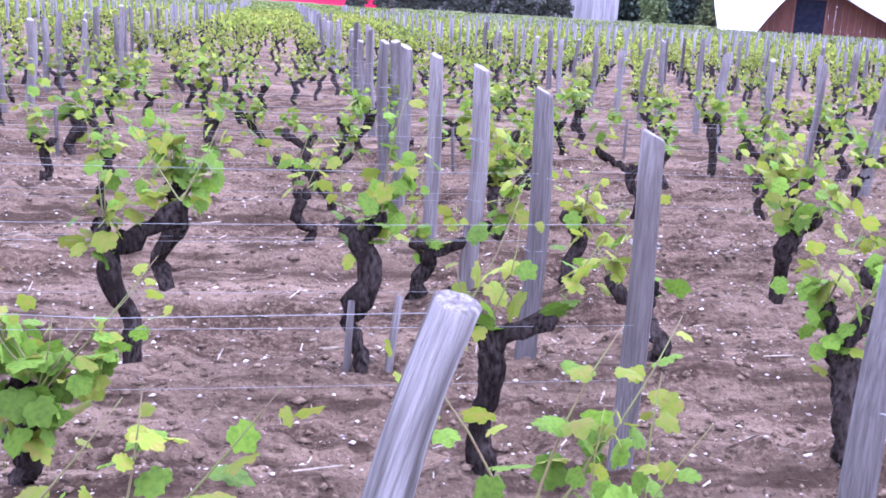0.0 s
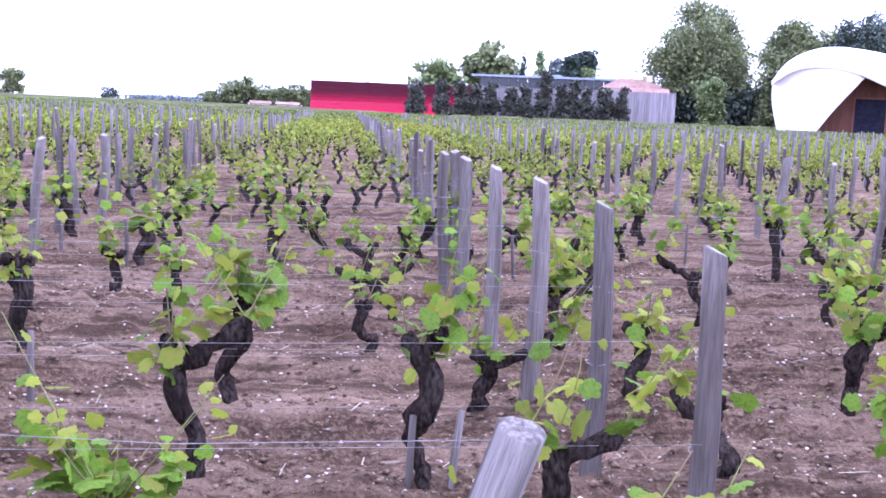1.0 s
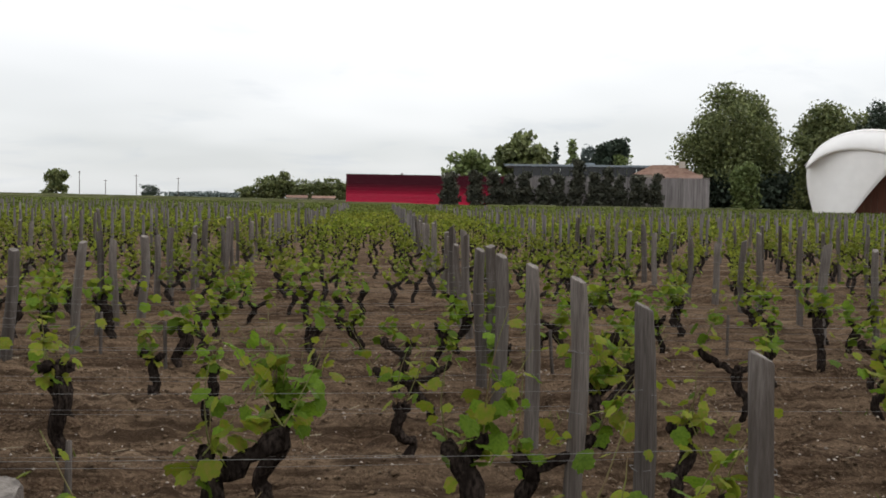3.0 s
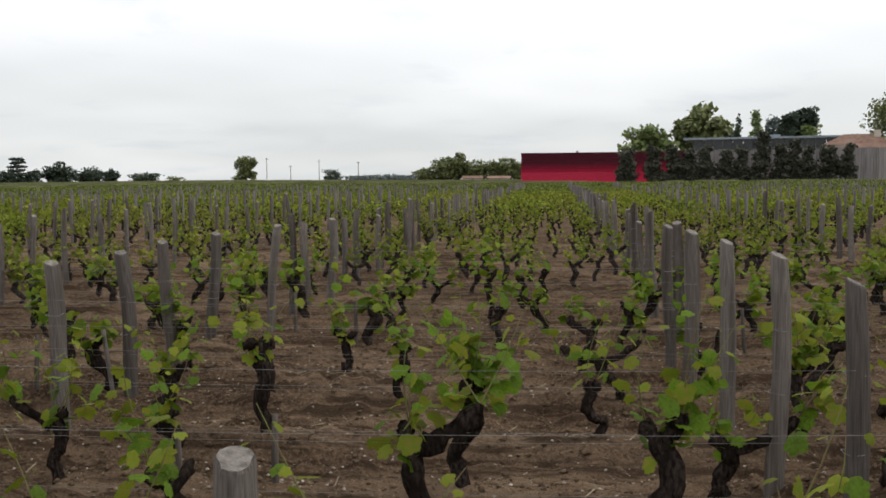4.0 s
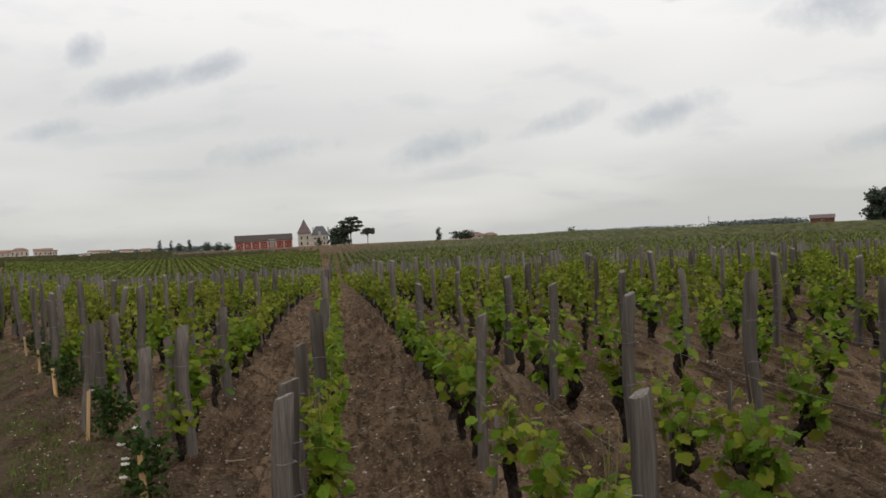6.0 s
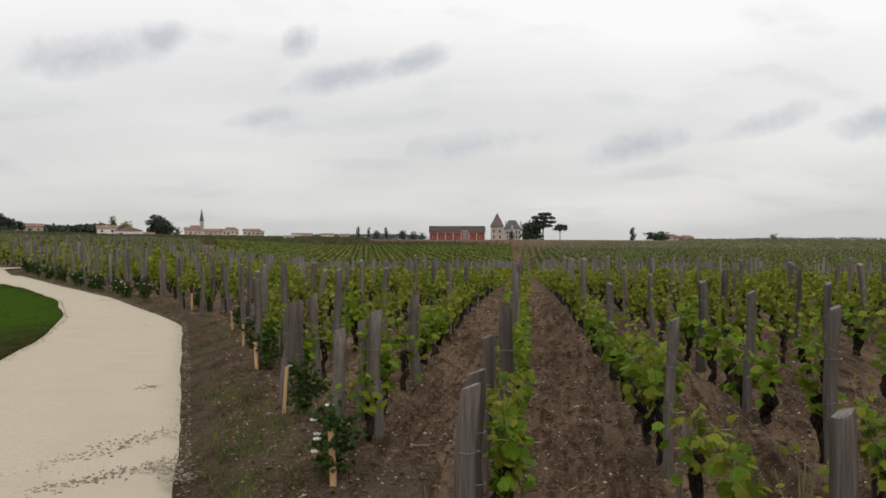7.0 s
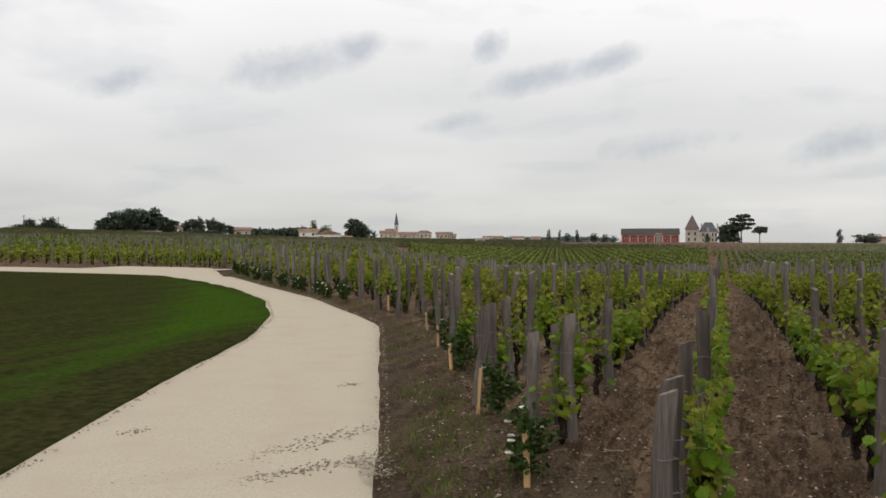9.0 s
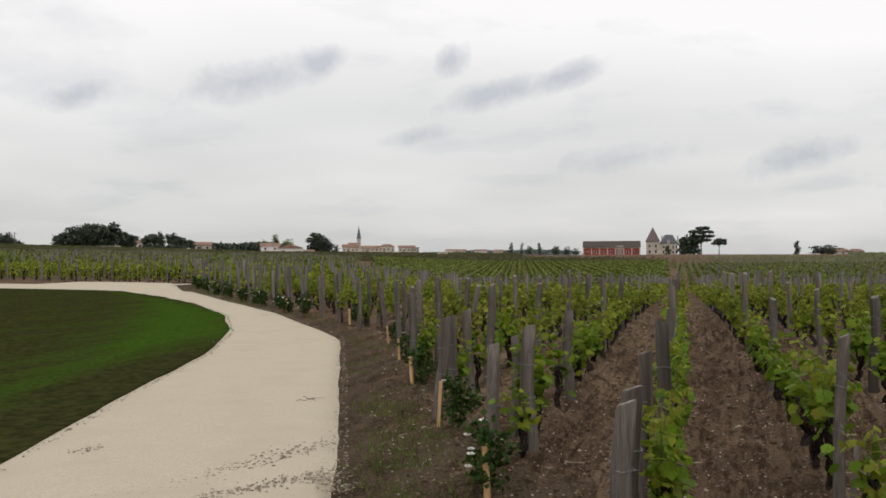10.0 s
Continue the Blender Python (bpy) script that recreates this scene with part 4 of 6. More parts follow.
def tile(v, f, spots, turn, scale):
    """Copies of one mesh at many spots, in one array."""
    c, s = np.cos(turn), np.sin(turn)
    n = len(spots)
    V = np.empty((n, len(v), 3), np.float32)
    V[..., 0] = (v[:, 0] * c[:, None] - v[:, 1] * s[:, None]) * scale[:, None] + spots[:, :1]
    V[..., 1] = (v[:, 0] * s[:, None] + v[:, 1] * c[:, None]) * scale[:, None] + spots[:, 1:2]
    V[..., 2] = v[:, 2] * scale[:, None] + spots[:, 2:3]
    F = f[None] + (np.arange(n) * len(v))[:, None, None]
    return V.reshape(-1, 3), F.reshape(-1, f.shape[1])


def stuff(name, parts, material, label, category):
    v, f = join_np(parts)
    return tagged(new(name, mesh_np(name, v, f, material)), label, category, kind="stuff")


far_wood, far_leaf, hazy_leaf = [], [], []
r_f = np.random.default_rng(77)
for lo, hi, kind in ((MID, 32, 0), (32, 75, 1), (75, 190, 2)):
    ids = np.where((rad >= lo) & (rad < hi))[0]
    # the rows ahead of the first posts carry thinner foliage than those along the road
    north = np.degrees(np.arctan2(-vines[ids, 1], vines[ids, 2])) < 30
    groups = np.array_split(r_f.permutation(ids[north]), 6) + np.array_split(r_f.permutation(ids[~north]), 6)
    for g, sel_ids in enumerate(groups):
        if not len(sel_ids):
            continue
        spots = np.stack([vines[sel_ids, 1], vines[sel_ids, 2], gz(vines[sel_ids, 1], vines[sel_ids, 2])], 1)
        turn = r_f.choice([0, np.pi], len(sel_ids)) + r_f.normal(0, .2, len(sel_ids))
        sc = r_f.uniform(.74, 1.04, len(sel_ids)) if g < 6 else r_f.uniform(.82, 1.08, len(sel_ids))
        if kind == 0:
            (wv, wf), (lv, lf) = vine_arrays(200 + g, 0.95 if g < 6 else 1.22, 5, True)
        else:
            r = np.random.default_rng(300 + g + 40 * kind)
            tk = np.array([[0, 0, -.05], [r.uniform(-.06, .06), 0, .25], [r.uniform(-.1, .1), 0, .48]])
            wv, wf = tube_np(tk, [.045, .04, .05], 4 if kind == 1 else 3, 0, False, r)
            n = (20 if g < 6 else 30) if kind == 1 else 6
            pos = np.stack([r.uniform(-.45, .45, n), r.normal(0, .10, n), r.uniform(.34 if g < 6 else .14, .80, n)], 1)
            lv, lf = leaf_arrays(r, np.full(n, .14 if kind == 1 else .28) * r.uniform(.7, 1.3, n), pos)
        (far_leaf if kind < 2 else hazy_leaf).append(tile(lv, lf, spots, turn, sc))
        if kind < 2:
            far_wood.append(tile(wv, wf, spots, turn, sc))
# the parcel behind the cross path is planted on another line, in wider rows
PARCEL_AZ = radians(101.65)
along, across = np.array([-math.sin(PARCEL_AZ), math.cos(PARCEL_AZ)]), np.array([math.cos(PARCEL_AZ), math.sin(PARCEL_AZ)])
pj, ps = np.meshgrid(np.arange(-20, 21) * 1.5, np.arange(96, 210, .8), indexing="ij")
pxy = along * ps.reshape(-1, 1) + across * pj.reshape(-1, 1) + r_f.normal(0, .06, (ps.size, 2))
p_az = np.degrees(np.arctan2(-pxy[:, 0], pxy[:, 1]))
pxy = pxy[(p_az > 93.5) & (p_az < 110) & (pxy[:, 0] < -97)]
n_p = len(pxy)
pr = np.random.default_rng(411)
lv, lf = leaf_arrays(pr, np.full(9, .30) * pr.uniform(.8, 1.2, 9), np.stack([pr.uniform(-.4, .4, 9), pr.normal(0, .17, 9), pr.uniform(.3, .95, 9)], 1))
hazy_leaf.append(tile(lv, lf, np.column_stack([pxy, gz(pxy[:, 0], pxy[:, 1])]), r_f.choice([0, np.pi], n_p) + radians(9), r_f.uniform(.85, 1.1, n_p)))
stuff("far_vine_foliage", hazy_leaf, M_LEAVESFAR, "olive-green foliage of vine rows far across the field", "vine foliage")
stuff("vine_foliage", far_leaf, M_LEAVES, "light green foliage of the vine rows stretching away", "vine foliage")

# rows too far to tell vine from vine: broken ribbons of foliage
rk, rx = np.meshgrid(np.arange(-420, 420, 2), np.arange(-430, 300, 3.5), indexing="ij")
rx = (rx + r_f.uniform(-1, 1, rx.shape)).ravel()
rk = rk.ravel()
ry = row_y(rk, rx)
q_r, q_a = np.hypot(rx, ry), np.degrees(np.arctan2(-rx, ry))
ok = (q_r > 186) & (q_r < 425) & (q_a > VIEW_LO) & (q_a < VIEW_HI) & (r_f.random(len(rx)) < .8) & ~((q_a < 0) & (q_r > 200)) & ~((q_a > 84) & (q_a < 101.5) & (q_r > 300))
rx, ry = rx[ok], ry[ok]
hgt = r_f.uniform(.5, .95, len(rx))
half = 1.6
rz0, rz1 = gz(rx - half, ry - half * SLOPE), gz(rx + half, ry + half * SLOPE)
RV = np.stack([np.stack([rx - half, ry - half * SLOPE, rz0 - .05], 1), np.stack([rx + half, ry + half * SLOPE, rz1 - .05], 1),
               np.stack([rx + half, ry + half * SLOPE + .3, rz1 + hgt], 1), np.stack([rx - half, ry - half * SLOPE + .3, rz0 + hgt], 1)], 1).reshape(-1, 3)
stuff("far_vine_rows", [(RV, np.arange(len(RV)).reshape(-1, 4))], M_FARROW, "far rows of vines merging into an olive-green field", "vine rows")
stuff("vine_trunks", far_wood, M_BARKS, "dark gnarled trunks of the vine rows stretching away", "vine trunks")

# ---------------------------------------------------------------- posts down the rows
posts = plan_rows(4.12, lambda k: 1.06 - 0.02 * k, -120, 175, -230.72, 120, 9, 0.10)
prad = np.hypot(posts[:, 1], posts[:, 2])
paz = np.degrees(np.arctan2(-posts[:, 1], posts[:, 2]))
pk = (paz > VIEW_LO) & (paz < VIEW_HI) & (prad < 190) & (prad > 2.2) & ((posts[:, 2] > road_edge(posts[:, 1]) + 0.6) | (posts[:, 1] < -43)) & (posts[:, 2] > -110)
pk &= ~((posts[:, 1] < -92) & (posts[:, 1] > -98))
pk &= np.array([np.min(np.hypot(hero_xy[:, 0] - p[1], hero_xy[:, 1] - p[2])) > 1.0 for p in posts])
pk &= ~((prad > 95) & (paz < 60)) & ~((prad > 55) & (np.random.default_rng(92).random(len(posts)) < .4))
pk &= ~((posts[:, 1] < -92) & (paz > 93) & (paz < 111))
posts, prad = posts[pk], prad[pk]
# an end post, and often a second one, where each row meets the headland
ends = []
for k in range(-27, -6):
    for d in (0.0, 1.3):
        x = row_end(k) - d
        ends.append((k, x, row_y(k, x)))
posts = np.vstack([posts, np.array(ends)])
prad = np.hypot(posts[:, 1], posts[:, 2])
r_q = np.random.default_rng(91)
order = np.argsort(prad)
near_p, far_p = order[:230], order[230:]
for i in near_p:
    k, x, y = posts[i]
    post_thing(int(i), x, y, r_q.uniform(1.0, 1.24), tuple(r_q.normal(0, 2.0, 2)), r_q.uniform(.85, 1.1))
pv, pf = tube_np([(0, 0, -.05), (0, 0, 1.1)], [.049, .043], 4, 0, True)
sp = np.stack([posts[far_p, 1], posts[far_p, 2], gz(posts[far_p, 1], posts[far_p, 2])], 1)
stuff("distant_posts", [tile(pv, pf, sp, r_q.uniform(0, 6, len(sp)), r_q.uniform(.9, 1.12, len(sp)))], M_POSTS,
      "grey wooden posts of the vine rows stretching away", "posts")


# ---------------------------------------------------------------- wires
def wire_run(k, h, x0, x1, seed):
    r = np.random.default_rng(seed)
    own = sorted([x for kk, x in row_posts if kk == k] + [float(p[1]) for p in posts[near_p] if p[0] == k])
    own = [x for x in own if x0 < x < x1] or [x0, x1]
    pts = []
    knots = [own[0]] + [x for a, x in zip(own, own[1:]) if x - a > 0.6]
    if len(knots) < 2:
        knots = [x0, x1]
    side = r.choice([-1, 1]) * 0.05
    for a, b in zip(knots, knots[1:]):
        sag = r.uniform(0.004, 0.03)
        for t in np.linspace(0, 1, 7)[:-1]:
            x = a + (b - a) * t
            pts.append((x, row_y(k, x) + side, float(gz(x, row_y(k, x))) + h - sag * 4 * t * (1 - t)))
    x = knots[-1]
    pts.append((x, row_y(k, x) + side, float(gz(x, row_y(k, x))) + h))
    v, f = tube_np(pts, [.0008] * len(pts), 4, 0, False)
    tagged(new("trellis_wire", mesh_np("trellis_wire", v, f, M_WIRE, True)), "thin galvanised trellis wire strung along the vine row", "wire", "wires along the rows")


for k in range(-5, 8):
    for n, h in enumerate((0.36, 0.56, 0.84)):
        wire_run(k, h + 0.02 * ((k * 3 + n) % 3), -14.0 if k > -5 else -16, 9.0 if k != -2 else -0.6, 500 + 10 * k + n)


def slack_wire(pts, label):
    v, f = tube_np(pts, [.0009] * len(pts), 5, 0, False)
    tagged(new("loose_wire", mesh_np("loose_wire", v, f, M_WIRE, True)), label, "wire")


slack_wire([(-3.09, 2.76, 0.84), (-2.2, 2.55, 0.80), (-1.2, 2.3, 0.80), (-0.3, 2.05, 0.85), (0.40, 1.87, 0.93)], "slack wire drooping to the leaning end post")
slack_wire([(-0.62, 1.82, 0.62), (-0.42, 1.83, 0.52), (-0.2, 1.84, 0.40), (0.05, 1.84, 0.22), (0.14, 1.83, 0.10)], "slack wire sagging from the end post to the leaning post's foot")
slack_wire([(-0.62, 1.78, 0.50), (-0.40, 1.79, 0.43), (-0.15, 1.81, 0.36), (0.12, 1.83, 0.30)], "slack wire sagging between the two end posts")
slack_wire([(-3.1, 0.69, 0.98), (-3.3, 0.62, 0.70), (-3.5, 0.56, 0.40), (-3.7, 0.50, 0.02)], "anchor wire running from the end post into the soil")

# ---------------------------------------------------------------- pebbles, clods, straw
def chips(n, lo, hi, smin, smax, seed, flat, az0=-38, az1=128, power=3):
    r = np.random.default_rng(seed)
    a = np.radians(r.uniform(az0, az1, n))
    q = lo + (hi - lo) * r.random(n) ** 0.75
    x, y = -np.sin(a) * q, np.cos(a) * q
    ok = y > road_edge(x) + 0.25
    x, y = x[ok], y[ok]
    n = len(x)
    base = np.array([[1, 0, 0], [0, 1, 0], [-1, 0, 0], [0, -1, 0], [0, 0, 1], [0, 0, -1]], float)
    v = base[None] * r.uniform(.6, 1.3, (n, 6, 1)) * np.array([1, .8, flat])
    t = r.uniform(0, 6.28, n)
    c, s = np.cos(t)[:, None], np.sin(t)[:, None]
    vx, vy = v[..., 0] * c - v[..., 1] * s, v[..., 0] * s + v[..., 1] * c
    sz = (smin + (smax - smin) * r.random(n) ** power)[:, None]
    z = ground_z(x, y)[:, None]
    V = np.stack([vx * sz + x[:, None], vy * sz + y[:, None], v[..., 2] * sz + z + sz * flat * .25], -1)
    f = np.array([[0, 1, 4], [1, 2, 4], [2, 3, 4], [3, 0, 4], [1, 0, 5], [2, 1, 5], [3, 2, 5], [0, 3, 5]])
    F = f[None] + (np.arange(n) * 6)[:, None, None]
    return V.reshape(-1, 3), F.reshape(-1, 3)


stuff("pebbles", [chips(26000, 1.4, 11, .003, .018, 1, .55), chips(5000, 9, 30, .010, .026, 8, .55, 60, 110)], M_STONE, "pale pebbles strewn over the vineyard soil", "pebbles")
stuff("clods", [chips(38000, 1.4, 12, .006, .032, 2, .5, power=2), chips(700, 1.6, 12, .025, .05, 3, .45), chips(6000, 8, 34, .02, .05, 6, .5, 84, 104), chips(4500, 10, 26, .02, .045, 7, .5)], M_CLOD, "crumbled clods of brown soil between the rows", "soil clods")


def straw(n, seed):
    r = np.random.default_rng(seed)
    a, q = np.radians(r.uniform(-38, 125, n)), 1.6 + 9 * r.random(n)
    x, y = -np.sin(a) * q, np.cos(a) * q
    ok = y > road_edge(x) + 0.2
    x, y = x[ok], y[ok]
    n = len(x)
    t, L = r.uniform(0, 3.14, n), r.uniform(.04, .16, n)
    d = np.stack([np.cos(t) * L, np.sin(t) * L], 1)
    w = np.stack([-np.sin(t), np.cos(t)], 1) * .0022
    z = ground_z(x, y) + .012
    V = np.zeros((n, 4, 3))
    for i, (e, s) in enumerate(((0, 1), (1, 1), (1, -1), (0, -1))):
        V[:, i, 0], V[:, i, 1] = x + d[:, 0] * e + w[:, 0] * s, y + d[:, 1] * e + w[:, 1] * s
        V[:, i, 2] = z + (.012 * r.random(n) if e else 0) + (0.003 if s > 0 else 0)
    return V.reshape(-1, 3), np.arange(4 * n).reshape(-1, 4)


stuff("dry_straw", [straw(900, 4)], M_STRAW, "dry stalks and prunings lying on the soil", "straw")



def dirt_on_road(seed):
    """Crumbs of soil dropped on the gravel: a wheel's trail across it, a few heaps and a dirty edge."""
    r = np.random.default_rng(seed)
    pts = []
    for a, b, n, sp in (((-7.6, -3.2), (-5.2, -3.9), 420, .09), ((-6.6, -2.75), (-5.6, -3.3), 260, .07), ((-9.75, -4.30), (-9.55, -4.36), 40, .05), ((-6.0, -2.5), (-6.4, -2.75), 160, .06),
                        ((-16.3, -7.3), (-15.8, -7.4), 40, .12), ((-22.5, -11.2), (-21.5, -10.6), 60, .12), ((-15.5, -8.6), (-15, -8.3), 30, .08), ((-6.9, -4.9), (-6.7, -4.95), 40, .05)):
        t = r.random(n)[:, None]
        pts.append(np.array(a) * (1 - t) + np.array(b) * t + r.normal(0, sp, (n, 2)))
    ex = r.uniform(-30, -3, 900) 
    pts.append(np.stack([ex, road_edge(ex) - np.abs(r.normal(0, .07, 900))], 1))
    ex = r.uniform(-30, -3, 700)
    pts.append(np.stack([ex, np.interp(ex, LAWN_X, LAWN_Y) + np.abs(r.normal(0, .04, 700)) + .02], 1))
    p = np.vstack(pts)
    n = len(p)
    base = np.array([[1, 0, 0], [0, 1, 0], [-1, 0, 0], [0, -1, 0], [0, 0, .6], [0, 0, -.6]], float)
    sz = r.uniform(.004, .013, n)[:, None, None] * np.array([1.5, 1.2, .7])
    V = base[None] * r.uniform(.6, 1.3, (n, 6, 1)) * sz + np.concatenate([p, (gz(p[:, 0], p[:, 1]) + .047)[:, None]], 1)[:, None]
    f = np.array([[0, 1, 4], [1, 2, 4], [2, 3, 4], [3, 0, 4], [1, 0, 5], [2, 1, 5], [3, 2, 5], [0, 3, 5]])
    return V.reshape(-1, 3), (f[None] + (np.arange(n) * 6)[:, None, None]).reshape(-1, 3)


stuff("road_dirt", [dirt_on_road(3)], M_CRUMB, "crumbs of soil dropped on the pale gravel road", "soil crumbs")


# grass and weeds on the headland beside the road
def tufts(spots, per, h, seed):
    r = np.random.default_rng(seed)
    n = len(spots) * per
    c = np.repeat(np.asarray(spots), per, 0) + r.normal(0, .10, (n, 2))
    z = ground_z(c[:, 0], c[:, 1])
    d = r.normal(0, .4, (n, 2)) * h
    H = h * r.uniform(.4, 1.2, n)
    w = r.normal(0, .004, (n, 2))
    V = np.zeros((n, 3, 3))
    V[:, 0] = np.stack([c[:, 0] - w[:, 0], c[:, 1] - w[:, 1], z - .01], 1)
    V[:, 1] = np.stack([c[:, 0] + w[:, 0], c[:, 1] + w[:, 1], z - .01], 1)
    V[:, 2] = np.stack([c[:, 0] + d[:, 0], c[:, 1] + d[:, 1], z + H], 1)
    return V.reshape(-1, 3), np.arange(3 * n).reshape(-1, 3)


r_g = np.random.default_rng(8)
gx = r_g.uniform(-40, -2.5, 170)
gy = road_edge(gx) + r_g.uniform(.08, 1.5, 170) * (0.4 + 0.6 * r_g.random(170))
gx[:60] = r_g.uniform(-10, -4.5, 60)
gy[:60] = road_edge(gx[:60]) + r_g.uniform(.1, .9, 60)
wx = r_g.uniform(-9, 5, 60)
wk = r_g.integers(-3, 5, 60)
stuff("grass_tufts", [tufts(np.stack([gx, gy], 1), 26, .07, 1), tufts(np.stack([wx, row_y(wk, wx) + r_g.normal(.3, .2, 60)], 1), 10, .05, 2)],
      M_GRASS, "thin green grass and weeds on the bare soil", "grass")


# ---------------------------------------------------------------- rose bushes and new stakes at the row ends
def rose_bush(seed, x, y, h, wide, flowers):
    r = np.random.default_rng(seed)
    root = empty("rose_bush", x, y, float(ground_z(x, y)), label="dark green rose bush with white blooms at a row end", category="rose bush", group="roses at the row ends")
    stems = []
    for i in range(6):
        d = r.normal(0, wide * .5, 2)
        stems.append(tube_np([(0, 0, -.03), (d[0] * .4, d[1] * .4, h * .5), (d[0], d[1], h * r.uniform(.7, 1.0))], [.007, .005, .003], 5, 0, False))
    v, f = join_np(stems)
    part_mesh("cane", mesh_np("cane", v, f, M_CANE, True), M_CANE, root)
    n = 420
    p = r.normal(0, 1, (n, 3))
    p /= np.linalg.norm(p, axis=1)[:, None]
    p *= (r.random(n) ** .4)[:, None]
    p = p * [wide, wide, h * .5] + [0, 0, h * .55]
    p += .05 * np.sin(p[:, [1, 2, 0]] * 23 + seed)
    part_mesh("foliage", mesh_np("foliage", *leaf_arrays(r, r.uniform(.03, .055, n), p), M_ROSE), M_ROSE, root)
    for i in range((flowers + 1) // 2):
        a = r.uniform(0, 6.28)
        c = np.array([np.cos(a) * wide * .9, np.sin(a) * wide * .9, h * r.uniform(.35, 1.05)])
        pt = []
        for ring, (rr_, tilt, num) in enumerate(((.034, .35, 6), (.024, .8, 5), (.013, 1.2, 4))):
            for q in range(num):
                t = q / num * 6.283 + ring * .5
                d = np.array([np.cos(t) * np.cos(tilt), np.sin(t) * np.cos(tilt), np.sin(tilt)])
                s = np.array([-np.sin(t), np.cos(t), 0])
                e = c + d * rr_
                pt.append(np.array([c, (c + e) / 2 + s * rr_ * .55, e + [0, 0, .004], (c + e) / 2 - s * rr_ * .55]))
        V = np.vstack(pt)
        part_mesh("bloom", mesh_np("bloom", V, np.arange(len(V)).reshape(-1, 4), M_PETAL, True), M_PETAL, root, "open white rose bloom")
    return root


def stake(x, y, h, seed):
    r = np.random.default_rng(seed)
    bm = boxed(-.018, .018, -.014, .014, -.15, h)
    bmesh.ops.bevel(bm, geom=bm.edges[:], offset=.003, segments=1)
    me = bpy.data.meshes.new("stake")
    bm.to_mesh(me)
    bm.free()
    me.materials.append(M_STAKE)
    ob = new("wooden_stake", me)
    ob.matrix_basis = pose(x, y, float(ground_z(x, y)), r.normal(0, 3), r.normal(0, 3), r.uniform(0, 90))
    tagged(ob, "new pale wooden stake driven in beside a rose bush", "stake", "stakes at the row ends")


STAKES = [(-6.31, -1.61), (-8.5, -2.58), (-11.26, -3.71), (-13.67, -4.68), (-16.27, -5.75), (-20.2, -8.0)]
for i, (x, y) in enumerate(STAKES):
    stake(x, y, (0.37, 0.41, 0.33, 0.30, 0.32, 0.34)[i], 40 + i)
    rose_bush(70 + i, x - 0.10, y + (-0.02, 0.17, 0.10, 0.14, 0.12, 0.12)[i], 0.48 - 0.05 * (i % 2), 0.15, (12, 2, 1, 2, 1, 2)[i])
for i in range(26):
    x = -22.5 - i * 0.72
    y = float(road_edge(x)) + 0.62 + 0.12 * math.sin(i * 2.1)
    rose_bush(90 + i, x, y, 0.42 + 0.06 * math.sin(i * 1.7), 0.14, (3, 9, 5, 7)[i % 4])
    if i % 2 == 0:
        stake(x - 0.2, y - 0.1, 0.40, 140 + i)
rose_bush(68, -3.4, -0.33, 0.74, 0.10, 3)


# small old stakes beside some vines
def old_stake(x, y, h, seed):
    r = np.random.default_rng(seed)
    v, f = tube_np([(0, 0, -.1), (0, 0, h * .5), (.004, 0, h)], [.018, .017, .016], 7, .1, True, r)
    ob = new("old_vine_stake", mesh_np("old_vine_stake", v, f, M_POST, True))
    ob.matrix_basis = pose(x, y, float(gz(x, y)), r.normal(0, 3), r.normal(0, 4), 0)
    tagged(ob, "short weathered stake standing beside a vine trunk", "stake", "short stakes beside vines")


old_stake(0.47, row_y(0, .47) - .03, 0.36, 1)
old_stake(0.30, row_y(0, .30) - .03, 0.34, 2)
for i in range(26):
    kk = int(r_g.integers(-3, 7))
    xx = float(r_g.uniform(-9, 5))
    old_stake(xx, row_y(kk, xx) - .04, float(r_g.uniform(.28, .55)), 10 + i) if xx < row_end(kk) - 1 and math.hypot(xx, row_y(kk, xx)) > 3 else None


